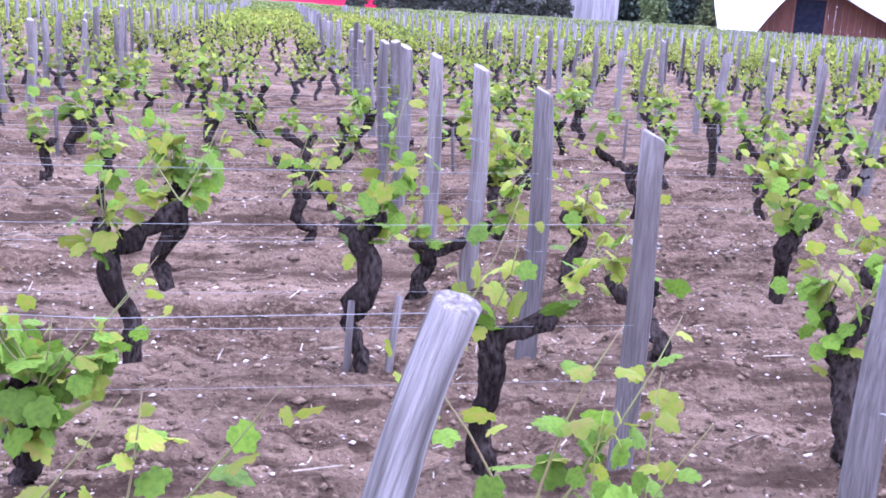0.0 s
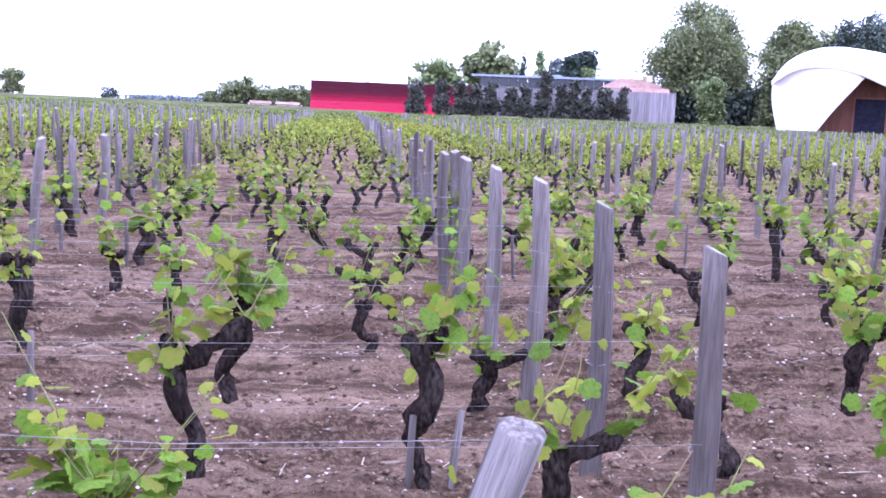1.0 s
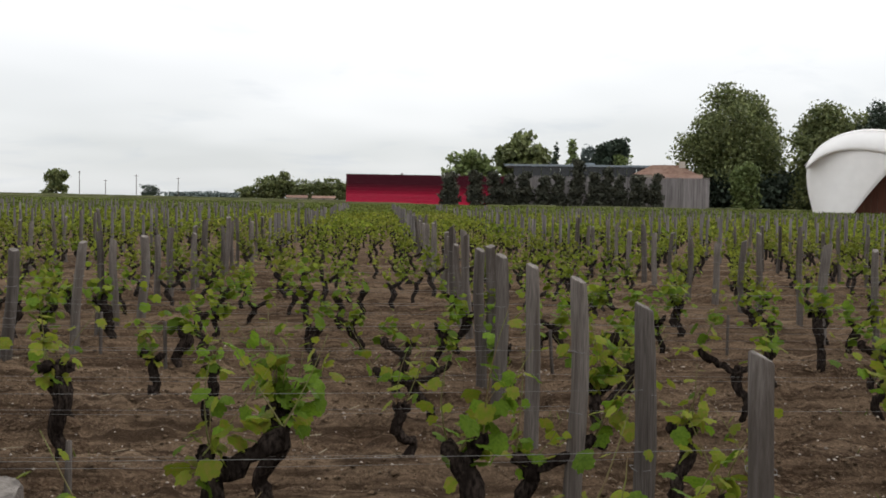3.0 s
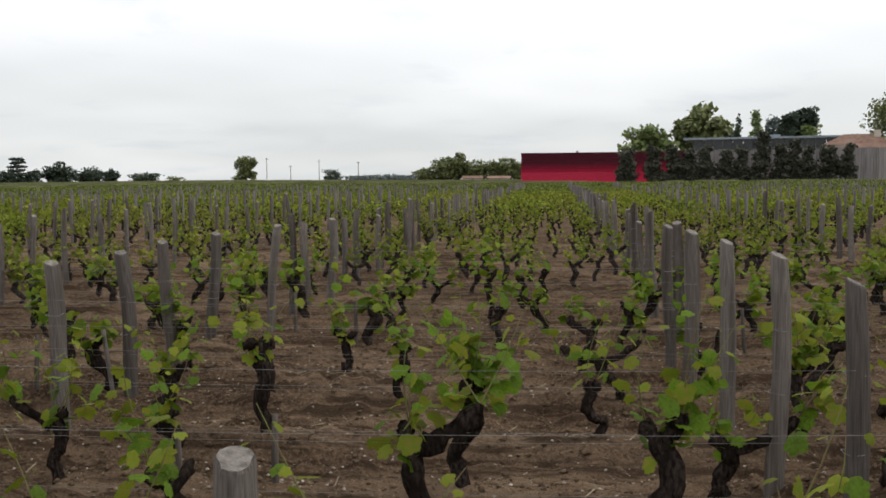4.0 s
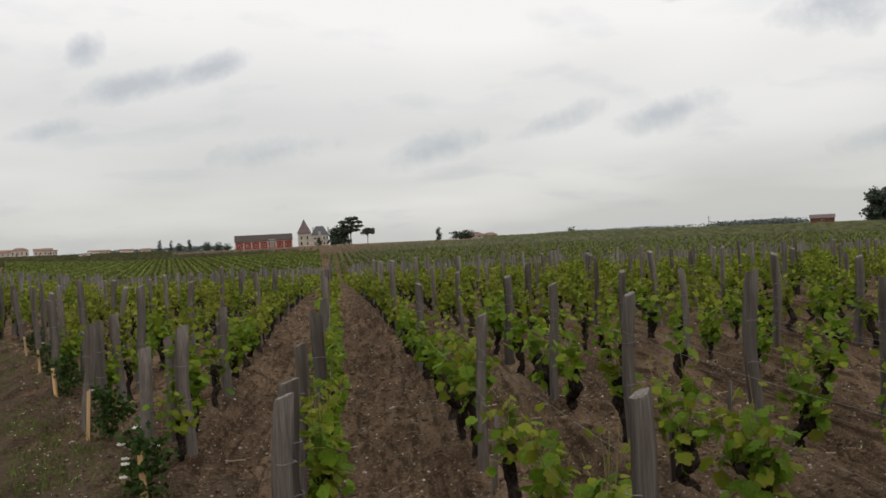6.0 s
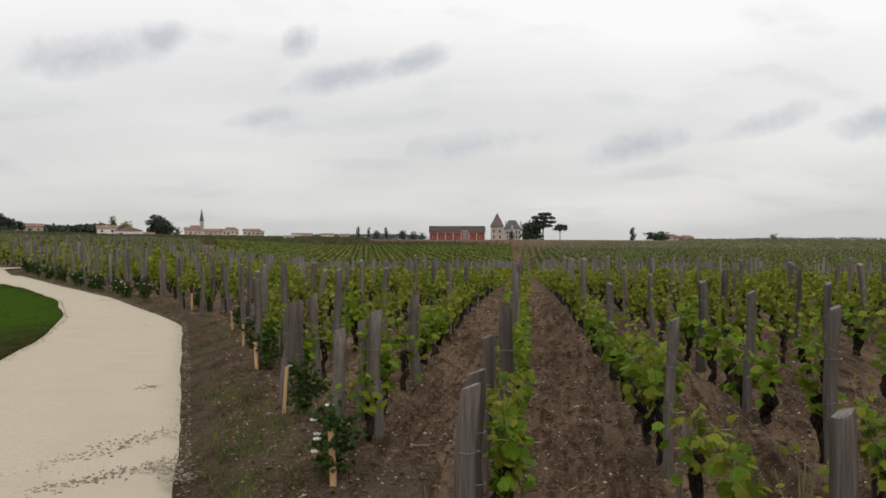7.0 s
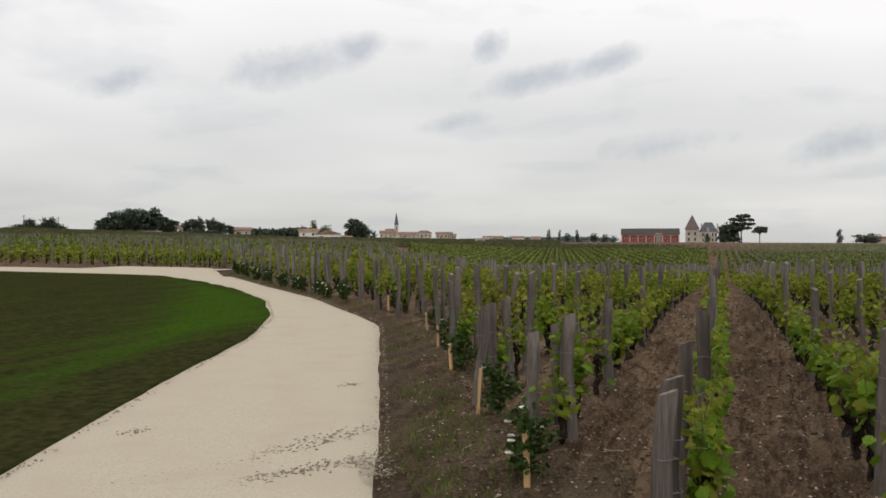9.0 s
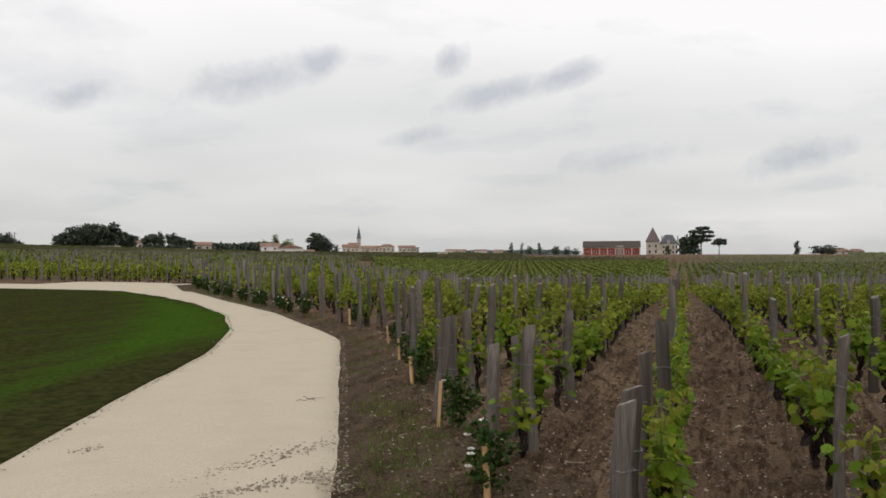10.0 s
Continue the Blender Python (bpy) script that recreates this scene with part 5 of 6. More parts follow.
# ---------------------------------------------------------------- trees
def crown_points(r, n, h, w, style):
    """Points of a crown built from many clumps, with an uneven outline and gaps."""
    clumps = []
    if style == "column":
        m = max(10, int(h * 2.2))
        for i in range(m):
            z = h * (0.04 + 0.92 * i / m)
            q = w * .5 * (0.62 + 0.3 * np.sin(np.pi * min(1, i / m + .25))) * r.uniform(.75, 1.0)
            a = r.uniform(0, 6.28)
            clumps.append((np.cos(a) * q * .35, np.sin(a) * q * .35, z, q * .8, h / m * 1.6))
    elif style == "cone":
        m = 16
        for i in range(m):
            z = h * (0.08 + 0.9 * i / m)
            q = w * .5 * (1.04 - i / m)
            for _ in range(3 if i < 11 else 1):
                a = r.uniform(0, 6.28)
                clumps.append((np.cos(a) * q * .5, np.sin(a) * q * .5, z, q * .5 + .1, h / m))
    elif style == "cedar":
        for z, k in ((.52, .8), (.66, 1.0), (.80, .95), (.93, .6)):
            for _ in range(8):
                a, q = r.uniform(0, 6.28), r.uniform(.1, 1) * w * .5 * k
                clumps.append((np.cos(a) * q, np.sin(a) * q, h * (z + r.normal(0, .012)), w * .17, h * .035))
    elif style == "umbrella":
        for _ in range(24):
            a, q = r.uniform(0, 6.28), r.uniform(0, 1) ** .6 * w * .42
            clumps.append((np.cos(a) * q, np.sin(a) * q, h * (.80 - .22 * (q / w * 2) ** 2 + r.normal(0, .05)), w * .15, h * .10))
    else:
        m = 70 if style == "big" else 55
        for _ in range(m):
            d = r.normal(size=3)
            d /= np.linalg.norm(d)
            if style == "bush":
                d = np.sign(d) * np.abs(d) ** .65
            q = r.uniform(.45, .92) if style == "big" else r.uniform(.2, .92)
            low = .52 if style != "bush" else .44
            x, y, z = d[0] * w * .5 * q, d[1] * w * .5 * q, h * (low + d[2] * (1 - low) * .92 * q)
            if z < h * .06:
                z = h * r.uniform(.06, .4)
            clumps.append((x, y, z, w * r.uniform(.12, .20), h * r.uniform(.08, .14)))
        for _ in range(m // 3):
            clumps.append((r.uniform(-.36, .36) * w, r.uniform(-.3, .3) * w, h * r.uniform(.04, .34), w * r.uniform(.12, .18), h * r.uniform(.08, .14)))
    c = np.array(clumps)
    pick = r.choice(len(c), n, p=(c[:, 3] ** 2 * c[:, 4]) ** .6 / ((c[:, 3] ** 2 * c[:, 4]) ** .6).sum())
    d = r.normal(size=(n, 3))
    d /= np.linalg.norm(d, axis=1)[:, None]
    d *= r.uniform(.3, 1.08, (n, 1))
    p = c[pick, :3] + d * np.stack([c[pick, 3], c[pick, 3], c[pick, 4]], 1)
    p[:, 2] = np.clip(p[:, 2], .02 * h, h)
    return p, c


def tree(az, top_el, width_deg, dist, style="round", material=None, n=1400, label="", leaf=None, base_el=None):
    x, y, z = place(az, dist)
    seed = int(abs(az) * 97 + dist)
    r = np.random.default_rng(seed)
    if base_el is not None:
        z = max(z, EYE + dist * math.tan(radians(base_el)))
    h = EYE + dist * math.tan(radians(top_el)) - z
    w = dist * radians(width_deg)
    root = empty("tree", x, y, z, az, label=label or "leafy green tree standing at the field's far edge", category="tree")
    n = int(n * (1.7 if n > 1600 else 2.7))
    p, c = crown_points(r, n, h, w, style)
    th = {"bush": .25, "column": .5, "cone": .6}.get(style, .62) * h
    limbs = [tube_np([(0, 0, -.6), (r.normal(0, .01) * h, 0, th * .5), (r.normal(0, .02) * h, 0, th)], np.array([.030, .022, .008]) * h * (.55 if style in ("column", "cone") else 1), 7, .1, False, r)]
    for q in c[r.permutation(len(c))[:9]]:
        s = np.array([0, 0, th * r.uniform(.45, .9)])
        limbs.append(tube_np([s, (s + q[:3]) / 2 + [0, 0, .02 * h], q[:3]], np.array([.010, .006, .003]) * h, 5, 0, False, r))
    v, f = join_np(limbs)
    part_mesh("trunk", mesh_np("trunk", v, f, M_TRUNK, True), M_TRUNK, root)
    size = leaf or max(.22, (w * h) ** .5 * (.072 if n > 4400 else .082))
    part_mesh("crown", mesh_np("crown", *leaf_arrays(r, r.uniform(.6, 1.35, n) * size, p), material or M_TREE), material or M_TREE, root)
    return root


def hedge(az0, az1, top_el, dist, material, n, name, label, category, depth=3.0, leaf=None):
    """A long uneven belt of shrubs or woodland between two azimuths."""
    n *= 8
    r = np.random.default_rng(int(abs(az0) * 31 + dist))
    a = az0 + (az1 - az0) * r.random(n)
    px_, py_ = -np.sin(np.radians(a)) * dist, np.cos(np.radians(a)) * dist
    g = gz(px_, py_)
    tall = EYE + dist * math.tan(radians(top_el)) - g
    wave = .55 + .45 * smooth_noise(a * 40 / max(.4, abs(az1 - az0)) * .5, a * 0, 1.0, dist)
    p = np.stack([px_, py_, g + tall * wave * r.random(n) ** .7], 1) + np.stack([r.normal(0, depth, n), r.normal(0, depth, n), np.zeros(n)], 1)
    s = leaf or max(.3, float(np.mean(tall)) * .20)
    tagged(new(name, mesh_np(name, *leaf_arrays(r, r.uniform(.6, 1.3, n) * s, p), material)), label, category, kind="stuff")


# the park behind the wineries
tree(-4.1, 3.2, 3.0, 285, "round", M_TREEL, 2600, "pale green broadleaf tree behind the red winery wall")
tree(-6.9, 4.2, 3.3, 290, "round", M_TREE, 3200, "round broadleaf tree behind the low winery roof")
tree(-8.8, 3.48, 1.0, 275, "cone", M_DARKLEAF, 900, "dark narrow fir behind the winery roof")
tree(-9.75, 3.75, 1.0, 270, "column", M_TREEL, 420, "slender pale poplar with thin foliage")
tree(-10.7, 3.35, 1.8, 300, "round", M_HAZE, 500, "pale thin tree behind the winery roof")
tree(-11.95, 3.9, 2.1, 280, "umbrella", M_DARKLEAF, 1500, "dark pine with a flat top behind the roof")
tree(-12.6, 2.9, 1.4, 275, "round", M_TREEL, 700)
tree(-14.4, 2.75, 2.0, 290, "round", M_TREE, 900)
tree(-15.9, 2.9, 1.2, 260, "round", M_TREE, 700)
tree(-18.6, 6.6, 5.9, 250, "big", M_TREE, 25000, "great plane tree with a tall full crown", 0.62)
tree(-19.3, 2.5, 1.7, 232, "round", M_TREEL, 1500, "young light green tree under the plane tree", 0.6)
tree(-23.9, 5.9, 5.2, 240, "big", M_TREE, 20000, "tall plane tree behind the white concrete winery", 0.62)
tree(-26.9, 6.3, 4.2, 230, "big", M_DARKLEAF, 16000, "dark conifer rising behind the white concrete winery", 0.55)
tree(-30.5, 5.6, 5.0, 240, "big", M_TREE, 8000, "tall plane tree at the edge of the park", 0.95)
hedge(-17.6, -24.0, 2.0, 246, M_DARKLEAF, 4200, "shrubbery", "dark shrubs below the plane trees", "shrubs", 3.0, 0.8)
# dark clipped columns before the slatted fence
for a, te, wd in ((-2.75, 1.62, 1.15), (-4.3, 1.75, 1.0), (-5.35, 1.72, 1.15), (-6.2, 1.6, 1.0), (-7.1, 1.72, 1.05), (-8.2, 1.5, .95), (-9.0, 1.62, .9), (-10.05, 2.55, 1.05), (-11.1, 1.75, .95),
                  (-11.75, 2.05, .8), (-12.45, 1.62, .75), (-13.5, 1.65, 1.25), (-14.45, 1.7, .8)):
    tree(a, te, wd * 1.25, 214, "column", M_CYPRESS, 2400, "dark columnar evergreen before the slatted winery wall", 0.48)
# lone trees and woods round the horizon
tree(18.72, 1.72, 1.35, 420, "round", M_TREE, 900, "lone broadleaf tree on the field's skyline")
tree(19.2, 0.25, .8, 420, "bush", M_TREE, 260)
tree(13.92, 0.68, 1.1, 420, "bush", M_DARKLEAF, 500, "low dark bush on the field's skyline")
tree(24.2, 0.56, 1.75, 420, "bush", M_DARKLEAF, 800, "low dark thicket on the field's skyline")
tree(22.6, 0.3, 1.1, 430, "bush", M_TREE, 400, "low thicket on the field's skyline")
for a, te, wd in ((8.7, .75, 1.4), (7.6, 1.25, 1.6), (6.7, 1.6, 1.7), (5.6, 1.1, 1.7), (4.7, 1.05, 1.4), (3.9, 1.3, 1.5), (3.2, 1.1, 1.0)):
    tree(a, te, wd, 440, "round", M_TREE, 800, "broadleaf tree in a copse beyond the vineyard")
# the haze over these woods lies in their leaf colour
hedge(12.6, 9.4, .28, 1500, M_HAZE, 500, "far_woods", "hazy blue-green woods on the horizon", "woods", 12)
for a, te, wd, st in ((30.65, 1.3, .85, "cedar"), (31.2, .66, 1.5, "bush"), (30.1, .66, 1.5, "bush"), (34.2, .42, .8, "bush"), (28.6, 1.1, 1.9, "round"), (27.1, .85, 1.8, "round"), (25.95, .75, 1.0, "round")):
    tree(a, te, wd, 430, st, M_DARKLEAF, 900, "dark tree in a group on the skyline")
tree(34.55, .92, 1.0, 450, "cedar", M_DARKLEAF, 700, "dark ragged pine on the skyline")
hedge(38.0, 34.0, .12, 450, M_DARKLEAF, 700, "dark_hedge", "long dark hedge on the skyline", "hedge", 2)
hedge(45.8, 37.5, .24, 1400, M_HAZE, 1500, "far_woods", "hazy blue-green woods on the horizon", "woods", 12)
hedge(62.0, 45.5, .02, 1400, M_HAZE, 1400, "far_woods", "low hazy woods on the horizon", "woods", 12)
tree(62.66, 1.38, 1.45, 410, "bush", M_DARKLEAF, 2200, "lone dense tree standing in the vineyard", base_el=-.56)
tree(59.75, .3, 1.5, 500, "round", M_TREE, 700)
tree(50.0, .2, .9, 700, "round", M_TREE, 400)
tree(53.2, .2, .7, 700, "round", M_TREE, 400)
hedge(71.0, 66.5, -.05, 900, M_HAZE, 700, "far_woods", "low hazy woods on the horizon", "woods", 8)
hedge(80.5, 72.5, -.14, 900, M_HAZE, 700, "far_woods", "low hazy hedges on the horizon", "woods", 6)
tree(78.95, .12, .5, 450, "bush", M_TREE, 250)
tree(86.53, .4, .5, 450, "column", M_DARKLEAF, 300, "small dark cypress on the skyline")
tree(85.2, .2, 1.5, 460, "bush", M_DARKLEAF, 600, "low dark thicket beside a tiled roof")
tree(92.2, .92, 1.35, 640, "round", M_DARKLEAF, 1000, "dark evergreen oak beside the chateau")
tree(91.55, 1.24, 1.25, 640, "cedar", M_DARKLEAF, 1100, "tall cedar with flat layered branches beside the chateau")
tree(90.6, .62, .85, 640, "umbrella", M_DARKLEAF, 700, "umbrella pine standing beyond the vineyard")
tree(93.35, .25, .4, 600, "round", M_DARKLEAF, 300)
for a, te, wd, st in ((102.15, .45, .35, "column"), (101.55, .42, .28, "column"), (101.1, .25, .5, "round"), (100.55, .42, .33, "column"), (99.6, .28, .6, "round"), (99.0, .2, .5, "round"), (98.5, .15, .4, "bush")):
    tree(a, te, wd, 640, st, M_DARKLEAF, 260, "small dark tree beside the red barn")
hedge(106.0, 98.5, .06, 1000, M_HAZE, 700, "far_woods", "low hazy hedges before the village", "woods", 6)
tree(113.1, 1.1, 1.5, 560, "round", M_DARKLEAF, 1300, "dark round tree beside the white house")
tree(112.2, .45, .5, 540, "bush", M_DARKLEAF, 300)
tree(115.6, 1.12, .5, 600, "round", M_TREE, 400, "thin tree beside the white house")
tree(114.9, .8, .7, 600, "round", M_TREE, 400)
tree(116.4, .72, 1.0, 600, "round", M_TREE, 700)
hedge(119.3, 115.6, .55, 600, M_DARKLEAF, 1000, "dark_hedge", "belt of dark trees beyond the vineyard", "hedge", 4)
for a, te, wd in ((126.9, 1.15, 1.2), (126.1, 1.5, 1.6), (125.4, 1.66, 1.5), (124.5, 1.6, 1.9), (123.6, 1.15, 1.1)):
    tree(a, te, wd, 520, "round", M_DARKLEAF, 1100, "dark round tree in a dense grove", base_el=.22)
for a, te, wd in ((122.05, 1.3, 1.0), (122.6, 1.0, .6), (121.2, 1.15, .9), (120.7, .85, .8), (120.25, .75, .55)):
    tree(a, te, wd, 520, "round", M_DARKLEAF, 700, "dark green tree beside a farmhouse", base_el=.2)
hedge(122.9, 120.7, .40, 500, M_DARKLEAF, 500, "dark_hedge", "clipped dark hedge before a farmhouse", "hedge", 1.0)
for a, te, wd in ((130.7, 1.05, .7), (129.75, 1.12, 1.1)):
    tree(a, te, wd, 700, "round", M_DARKLEAF, 700, "dark tree on the rising skyline", base_el=.4)
hedge(131.5, 129.0, .72, 700, M_DARKLEAF, 300, "dark_hedge", "low dark bushes on the rising skyline", "hedge", 2)


# ---------------------------------------------------------------- buildings
def gable(bm, x0, x1, y0, y1, z0, z1):
    """A ridged roof along x, with eaves."""
    ym = (y0 + y1) / 2
    vs = [bm.verts.new(c) for c in ((x0, y0, z0), (x1, y0, z0), (x1, y1, z0), (x0, y1, z0), (x0, ym, z1), (x1, ym, z1))]
    for q in ((0, 1, 5, 4), (2, 3, 4, 5), (0, 4, 3), (1, 2, 5), (3, 2, 1, 0)):
        bm.faces.new([vs[i] for i in q])


def hip(bm, x0, x1, y0, y1, z0, z1, ridge):
    xm, ym = (x0 + x1) / 2, (y0 + y1) / 2
    vs = [bm.verts.new(c) for c in ((x0, y0, z0), (x1, y0, z0), (x1, y1, z0), (x0, y1, z0), (xm - ridge / 2, ym, z1), (xm + ridge / 2, ym, z1))]
    for q in ((0, 1, 5, 4), (2, 3, 4, 5), (0, 4, 3), (1, 2, 5), (3, 2, 1, 0)):
        bm.faces.new([vs[i] for i in q])


def window_part(parent, x, y, z, w, h, name="window"):
    ob = part(name, boxed(x - w / 2 - .12, x + w / 2 + .12, y - .10, y + .06, z - .12, z + h + .12), M_WHITEP, parent)
    part("pane", boxed(x - w / 2, x + w / 2, y - .115, y - .03, z, z + h), M_GLASS, ob, "dark window pane")


def house(az, dist, wide, wall_h, roof_h, deep, wall_mat, roof_mat, label, windows=3, door=True, hipped=False, base=0.0):
    x, y, z = place(az, dist)
    root = empty("house", x, y, z + base, az, label=label, category="house")
    part("wall", boxed(-wide / 2, wide / 2, 0, deep, -2.0, wall_h), wall_mat, root)
    bm = bmesh.new()
    if hipped:
        hip(bm, -wide / 2 - .5, wide / 2 + .5, -.5, deep + .5, wall_h, wall_h + roof_h, wide * .45)
    else:
        gable(bm, -wide / 2 - .5, wide / 2 + .5, -.5, deep + .5, wall_h, wall_h + roof_h)
    part("roof", bm, roof_mat, root)
    for i in range(windows):
        window_part(root, (i + .5) / windows * wide - wide / 2, 0, wall_h * .38, 1.1, wall_h * .36)
    if door:
        part("door", boxed(-wide * .5 + wide * .28, -wide * .5 + wide * .28 + 1.3, -.08, .05, -.4, wall_h * .62), M_WOODCLAD, root)
    return root


def deg_x(az, az0, dist):
    """Metres to the right of az0 at that distance."""
    return math.tan(radians(az0 - az)) * dist


def el_z(el, dist, z0):
    return EYE + dist * math.tan(radians(el)) - z0


# long wall of horizontal red blades
def red_winery():
    D, A = 232, -2.0
    x, y, z = place(A, D)
    root = empty("red_winery", x, y, z, A, label="long winery wall of glossy blades fading from dark to bright red", category="winery building")
    x0, x1 = deg_x(3.12, A, D), deg_x(-7.2, A, D)
    b, t = el_z(-.26, D, z), el_z(1.37, D, z)
    part("wall", boxed(x0 + .3, x1 - .3, .35, 9, b - 2.5, t - .15), M_REDTOP, root)
    n = 18
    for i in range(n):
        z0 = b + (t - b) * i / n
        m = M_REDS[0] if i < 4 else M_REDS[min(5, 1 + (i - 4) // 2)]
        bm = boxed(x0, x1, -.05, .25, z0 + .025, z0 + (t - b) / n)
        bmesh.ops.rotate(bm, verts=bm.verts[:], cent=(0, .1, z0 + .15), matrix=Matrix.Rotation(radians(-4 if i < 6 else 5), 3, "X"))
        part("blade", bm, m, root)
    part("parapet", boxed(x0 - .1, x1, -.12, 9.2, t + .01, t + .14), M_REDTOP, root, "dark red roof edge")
    for q in (.30, .62, .9):
        part("roof_vent", boxed(x0 + (x1 - x0) * q, x0 + (x1 - x0) * q + .5, 2, 2.6, t + .1, t + .55), M_FENCE, root, "small grey roof vent")


red_winery()


def slatted_wall():
    D, A = 220, -12.0
    x, y, z = place(A, D)
    root = empty("slatted_wall", x, y, z, A, label="long wall of weathered grey timber slats", category="slatted wall")
    x0, x1 = deg_x(-6.3, A, D), deg_x(-17.35, A, D)
    b, t = el_z(-.25, D, z), el_z(1.43, D, z)
    part("backing", boxed(x0, x1, .2, 3.0, b - 2, t - .1), M_FENCE, root)
    n = 110
    me = None
    w = (x1 - x0) / n
    for i in range(n):
        if me is None:
            ob = part("slat", boxed(-.15, .15, -.03, .03, b - .5, t), M_FENCE, root)
            me = ob.data
        else:
            ob = part_mesh("slat", me, None, root)
        ob.location = (x0 + w * (i + .5), .06 + .03 * math.sin(i * 2.3), .03 * math.sin(i * 1.3))
    part("cap_rail", boxed(x0 - .1, x1 + .1, -.1, .3, t + .06, t + .16), M_FENCE, root)


slatted_wall()


def low_winery():
    D, A = 255, -10.0
    x, y, z = place(A, D)
    root = empty("low_winery", x, y, z, A, label="low modern winery with a thin blue-grey roof and glazed upper storey", category="winery building")
    x0, x1 = deg_x(-6.1, A, D), deg_x(-15.0, A, D)
    b, t = el_z(1.3, D, z), el_z(2.03, D, z)
    part("wall", boxed(x0 + 1.2, x1, 1, 14, -1, b + .4), M_PLASTER, root)
    n = 16
    for i in range(n):
        a, c = x0 + 1.4 + (x1 - x0 - 1.6) * i / n, x0 + 1.4 + (x1 - x0 - 1.6) * (i + 1) / n
        part("window_pane", boxed(a + .06, c - .06, 1.15, 1.35, b + .4, t - .1), M_GLASS, root, "dark glazing under the roof")
    part("roof", boxed(x0 - .8, x1 + .5, -1.0, 16, t - .08, t + .42), M_METAL, root)
    part("roof_box", boxed(x0 + 16, x0 + 22, 3, 8, t + .42, t + 1.0), M_METAL, root)


low_winery()
tile_house = house(-14.95, 236, 14, 7.0, 2.4, 9, M_PLASTER, M_TILE, "pale house with a low tiled roof and a chimney", 3, False, True, 1.2)
part("chimney", boxed(3.0, 4.4, 3, 4.2, 7.6, 10.2), M_PLASTER, tile_house)
house(-15.6, 228, 10, 6.3, 1.5, 6, M_PLASTER, M_TILE, "low tiled wing beside the slatted wall", 0, False, False, .4)


# white concrete winery in the form of a wave
def shell_winery():
    D, A = 150, -27.0
    x, y, z = place(A, D)
    root = empty("wave_winery", x, y, z, A, label="white concrete winery with a sweeping wave-shaped shell", category="winery building")

    def line(pts, n):
        p = np.array([(deg_x(a, A, D), el_z(e, D, z)) for a, e in pts])
        s = np.concatenate([[0], np.cumsum(np.linalg.norm(np.diff(p, axis=0), axis=1))])
        t = np.linspace(0, s[-1], n)
        q = np.stack([np.interp(t, s, p[:, i]) for i in range(2)], 1)
        for _ in range(3):
            q[1:-1] = (q[:-2] + 2 * q[1:-1] + q[2:]) / 4
        return q

    def sheet(name, rows, label=""):
        rows = np.array(rows)
        n, m = rows.shape[:2]
        i, j = np.arange(n - 1)[:, None] * m, np.arange(m - 1)[None]
        f = np.stack([i + j, i + j + 1, i + m + j + 1, i + m + j], -1).reshape(-1, 4)
        ob = part_mesh(name, mesh_np(name, rows.reshape(-1, 3), f, M_SHELL, True), M_SHELL, root, label)
        mod = ob.modifiers.new("thickness", "SOLIDIFY")
        mod.thickness = 0.35
        return ob

    N = 40
    top = line([(-22.30, 2.2), (-22.45, 2.8), (-23.1, 3.5), (-24.1, 4.0), (-25.2, 4.22), (-26.8, 4.06), (-28.5, 3.7), (-30.5, 3.0), (-33, 1.8), (-36.5, -.4)], N)
    low = line([(-22.34, 2.05), (-22.9, 2.62), (-23.8, 2.98), (-24.9, 3.05), (-26.0, 2.9), (-26.9, 2.62), (-28.3, 2.0), (-30, 1.05), (-31.5, .3), (-33.0, -.4)], N)
    rows = []
    for s in np.linspace(0, 1, 7):
        p = low * (1 - s) + top * s
        yy = -.30 * math.cos(s * 1.5) + 1.6 * s * s
        rows.append(np.stack([p[:, 0], np.full(N, yy), p[:, 1]], 1))
    for d in (1.5, 4, 9, 16):
        k = 1 - .012 * d
        rows.append(np.stack([top[:, 0], np.full(N, d), (top[:, 1]) * k + .1], 1))
    sheet("roof_wave", rows, "sweeping white concrete roof wave")
    left = line([(-22.36, 2.5), (-22.28, 2.0), (-22.30, 1.4), (-22.42, .7), (-22.75, -.5)], 14)
    right = line([(-27.0, 2.62), (-26.2, 1.6), (-25.5, .7), (-24.7, -.5)], 14)
    rows = []
    for s in np.linspace(0, 1, 16):
        p = left * (1 - s) + right * s
        rise = np.linspace(1, 0, 14) * 1.0 * math.sin(math.pi * s) ** .6 * 2.6
        rows.append(np.stack([p[:, 0], 2.6 * (1 - s) ** 3 - .2 * np.sin(np.pi * s) + 0 * rise, p[:, 1] + rise * .55], 1))
    rows = [rows[0] + [.6, 9, 0], rows[0] + [.15, 3.5, 0]] + rows
    sheet("side_shell", rows, "curved white concrete side wall")
    xa, xb = deg_x(-24.2, A, D), deg_x(-34.5, A, D)
    top_z = el_z(2.75, D, z)
    for i in range(30):
        a = xa + (xb - xa) * i / 30
        b = xa + (xb - xa) * (i + 1) / 30
        part("cladding_board", boxed(a + .012, b - .012, 5.0 + .01 * (i % 3), 5.2, -1.5, top_z), M_CLAD, root, "brown timber cladding board")
    d0, d1 = deg_x(-26.6, A, D), deg_x(-28.15, A, D)
    part("door_frame", boxed(d0 - .25, d1 + .25, 4.75, 4.95, -1, el_z(1.6, D, z)), M_WOODCLAD, root)
    # no door leaf: a dark slab painted as the shaded interior of the opening
    part("door", boxed(d0, d1, 4.6, 4.8, -1, el_z(1.5, D, z)), M_OPENING, root, "dark panel standing in for the shaded opening under the shell")


shell_winery()


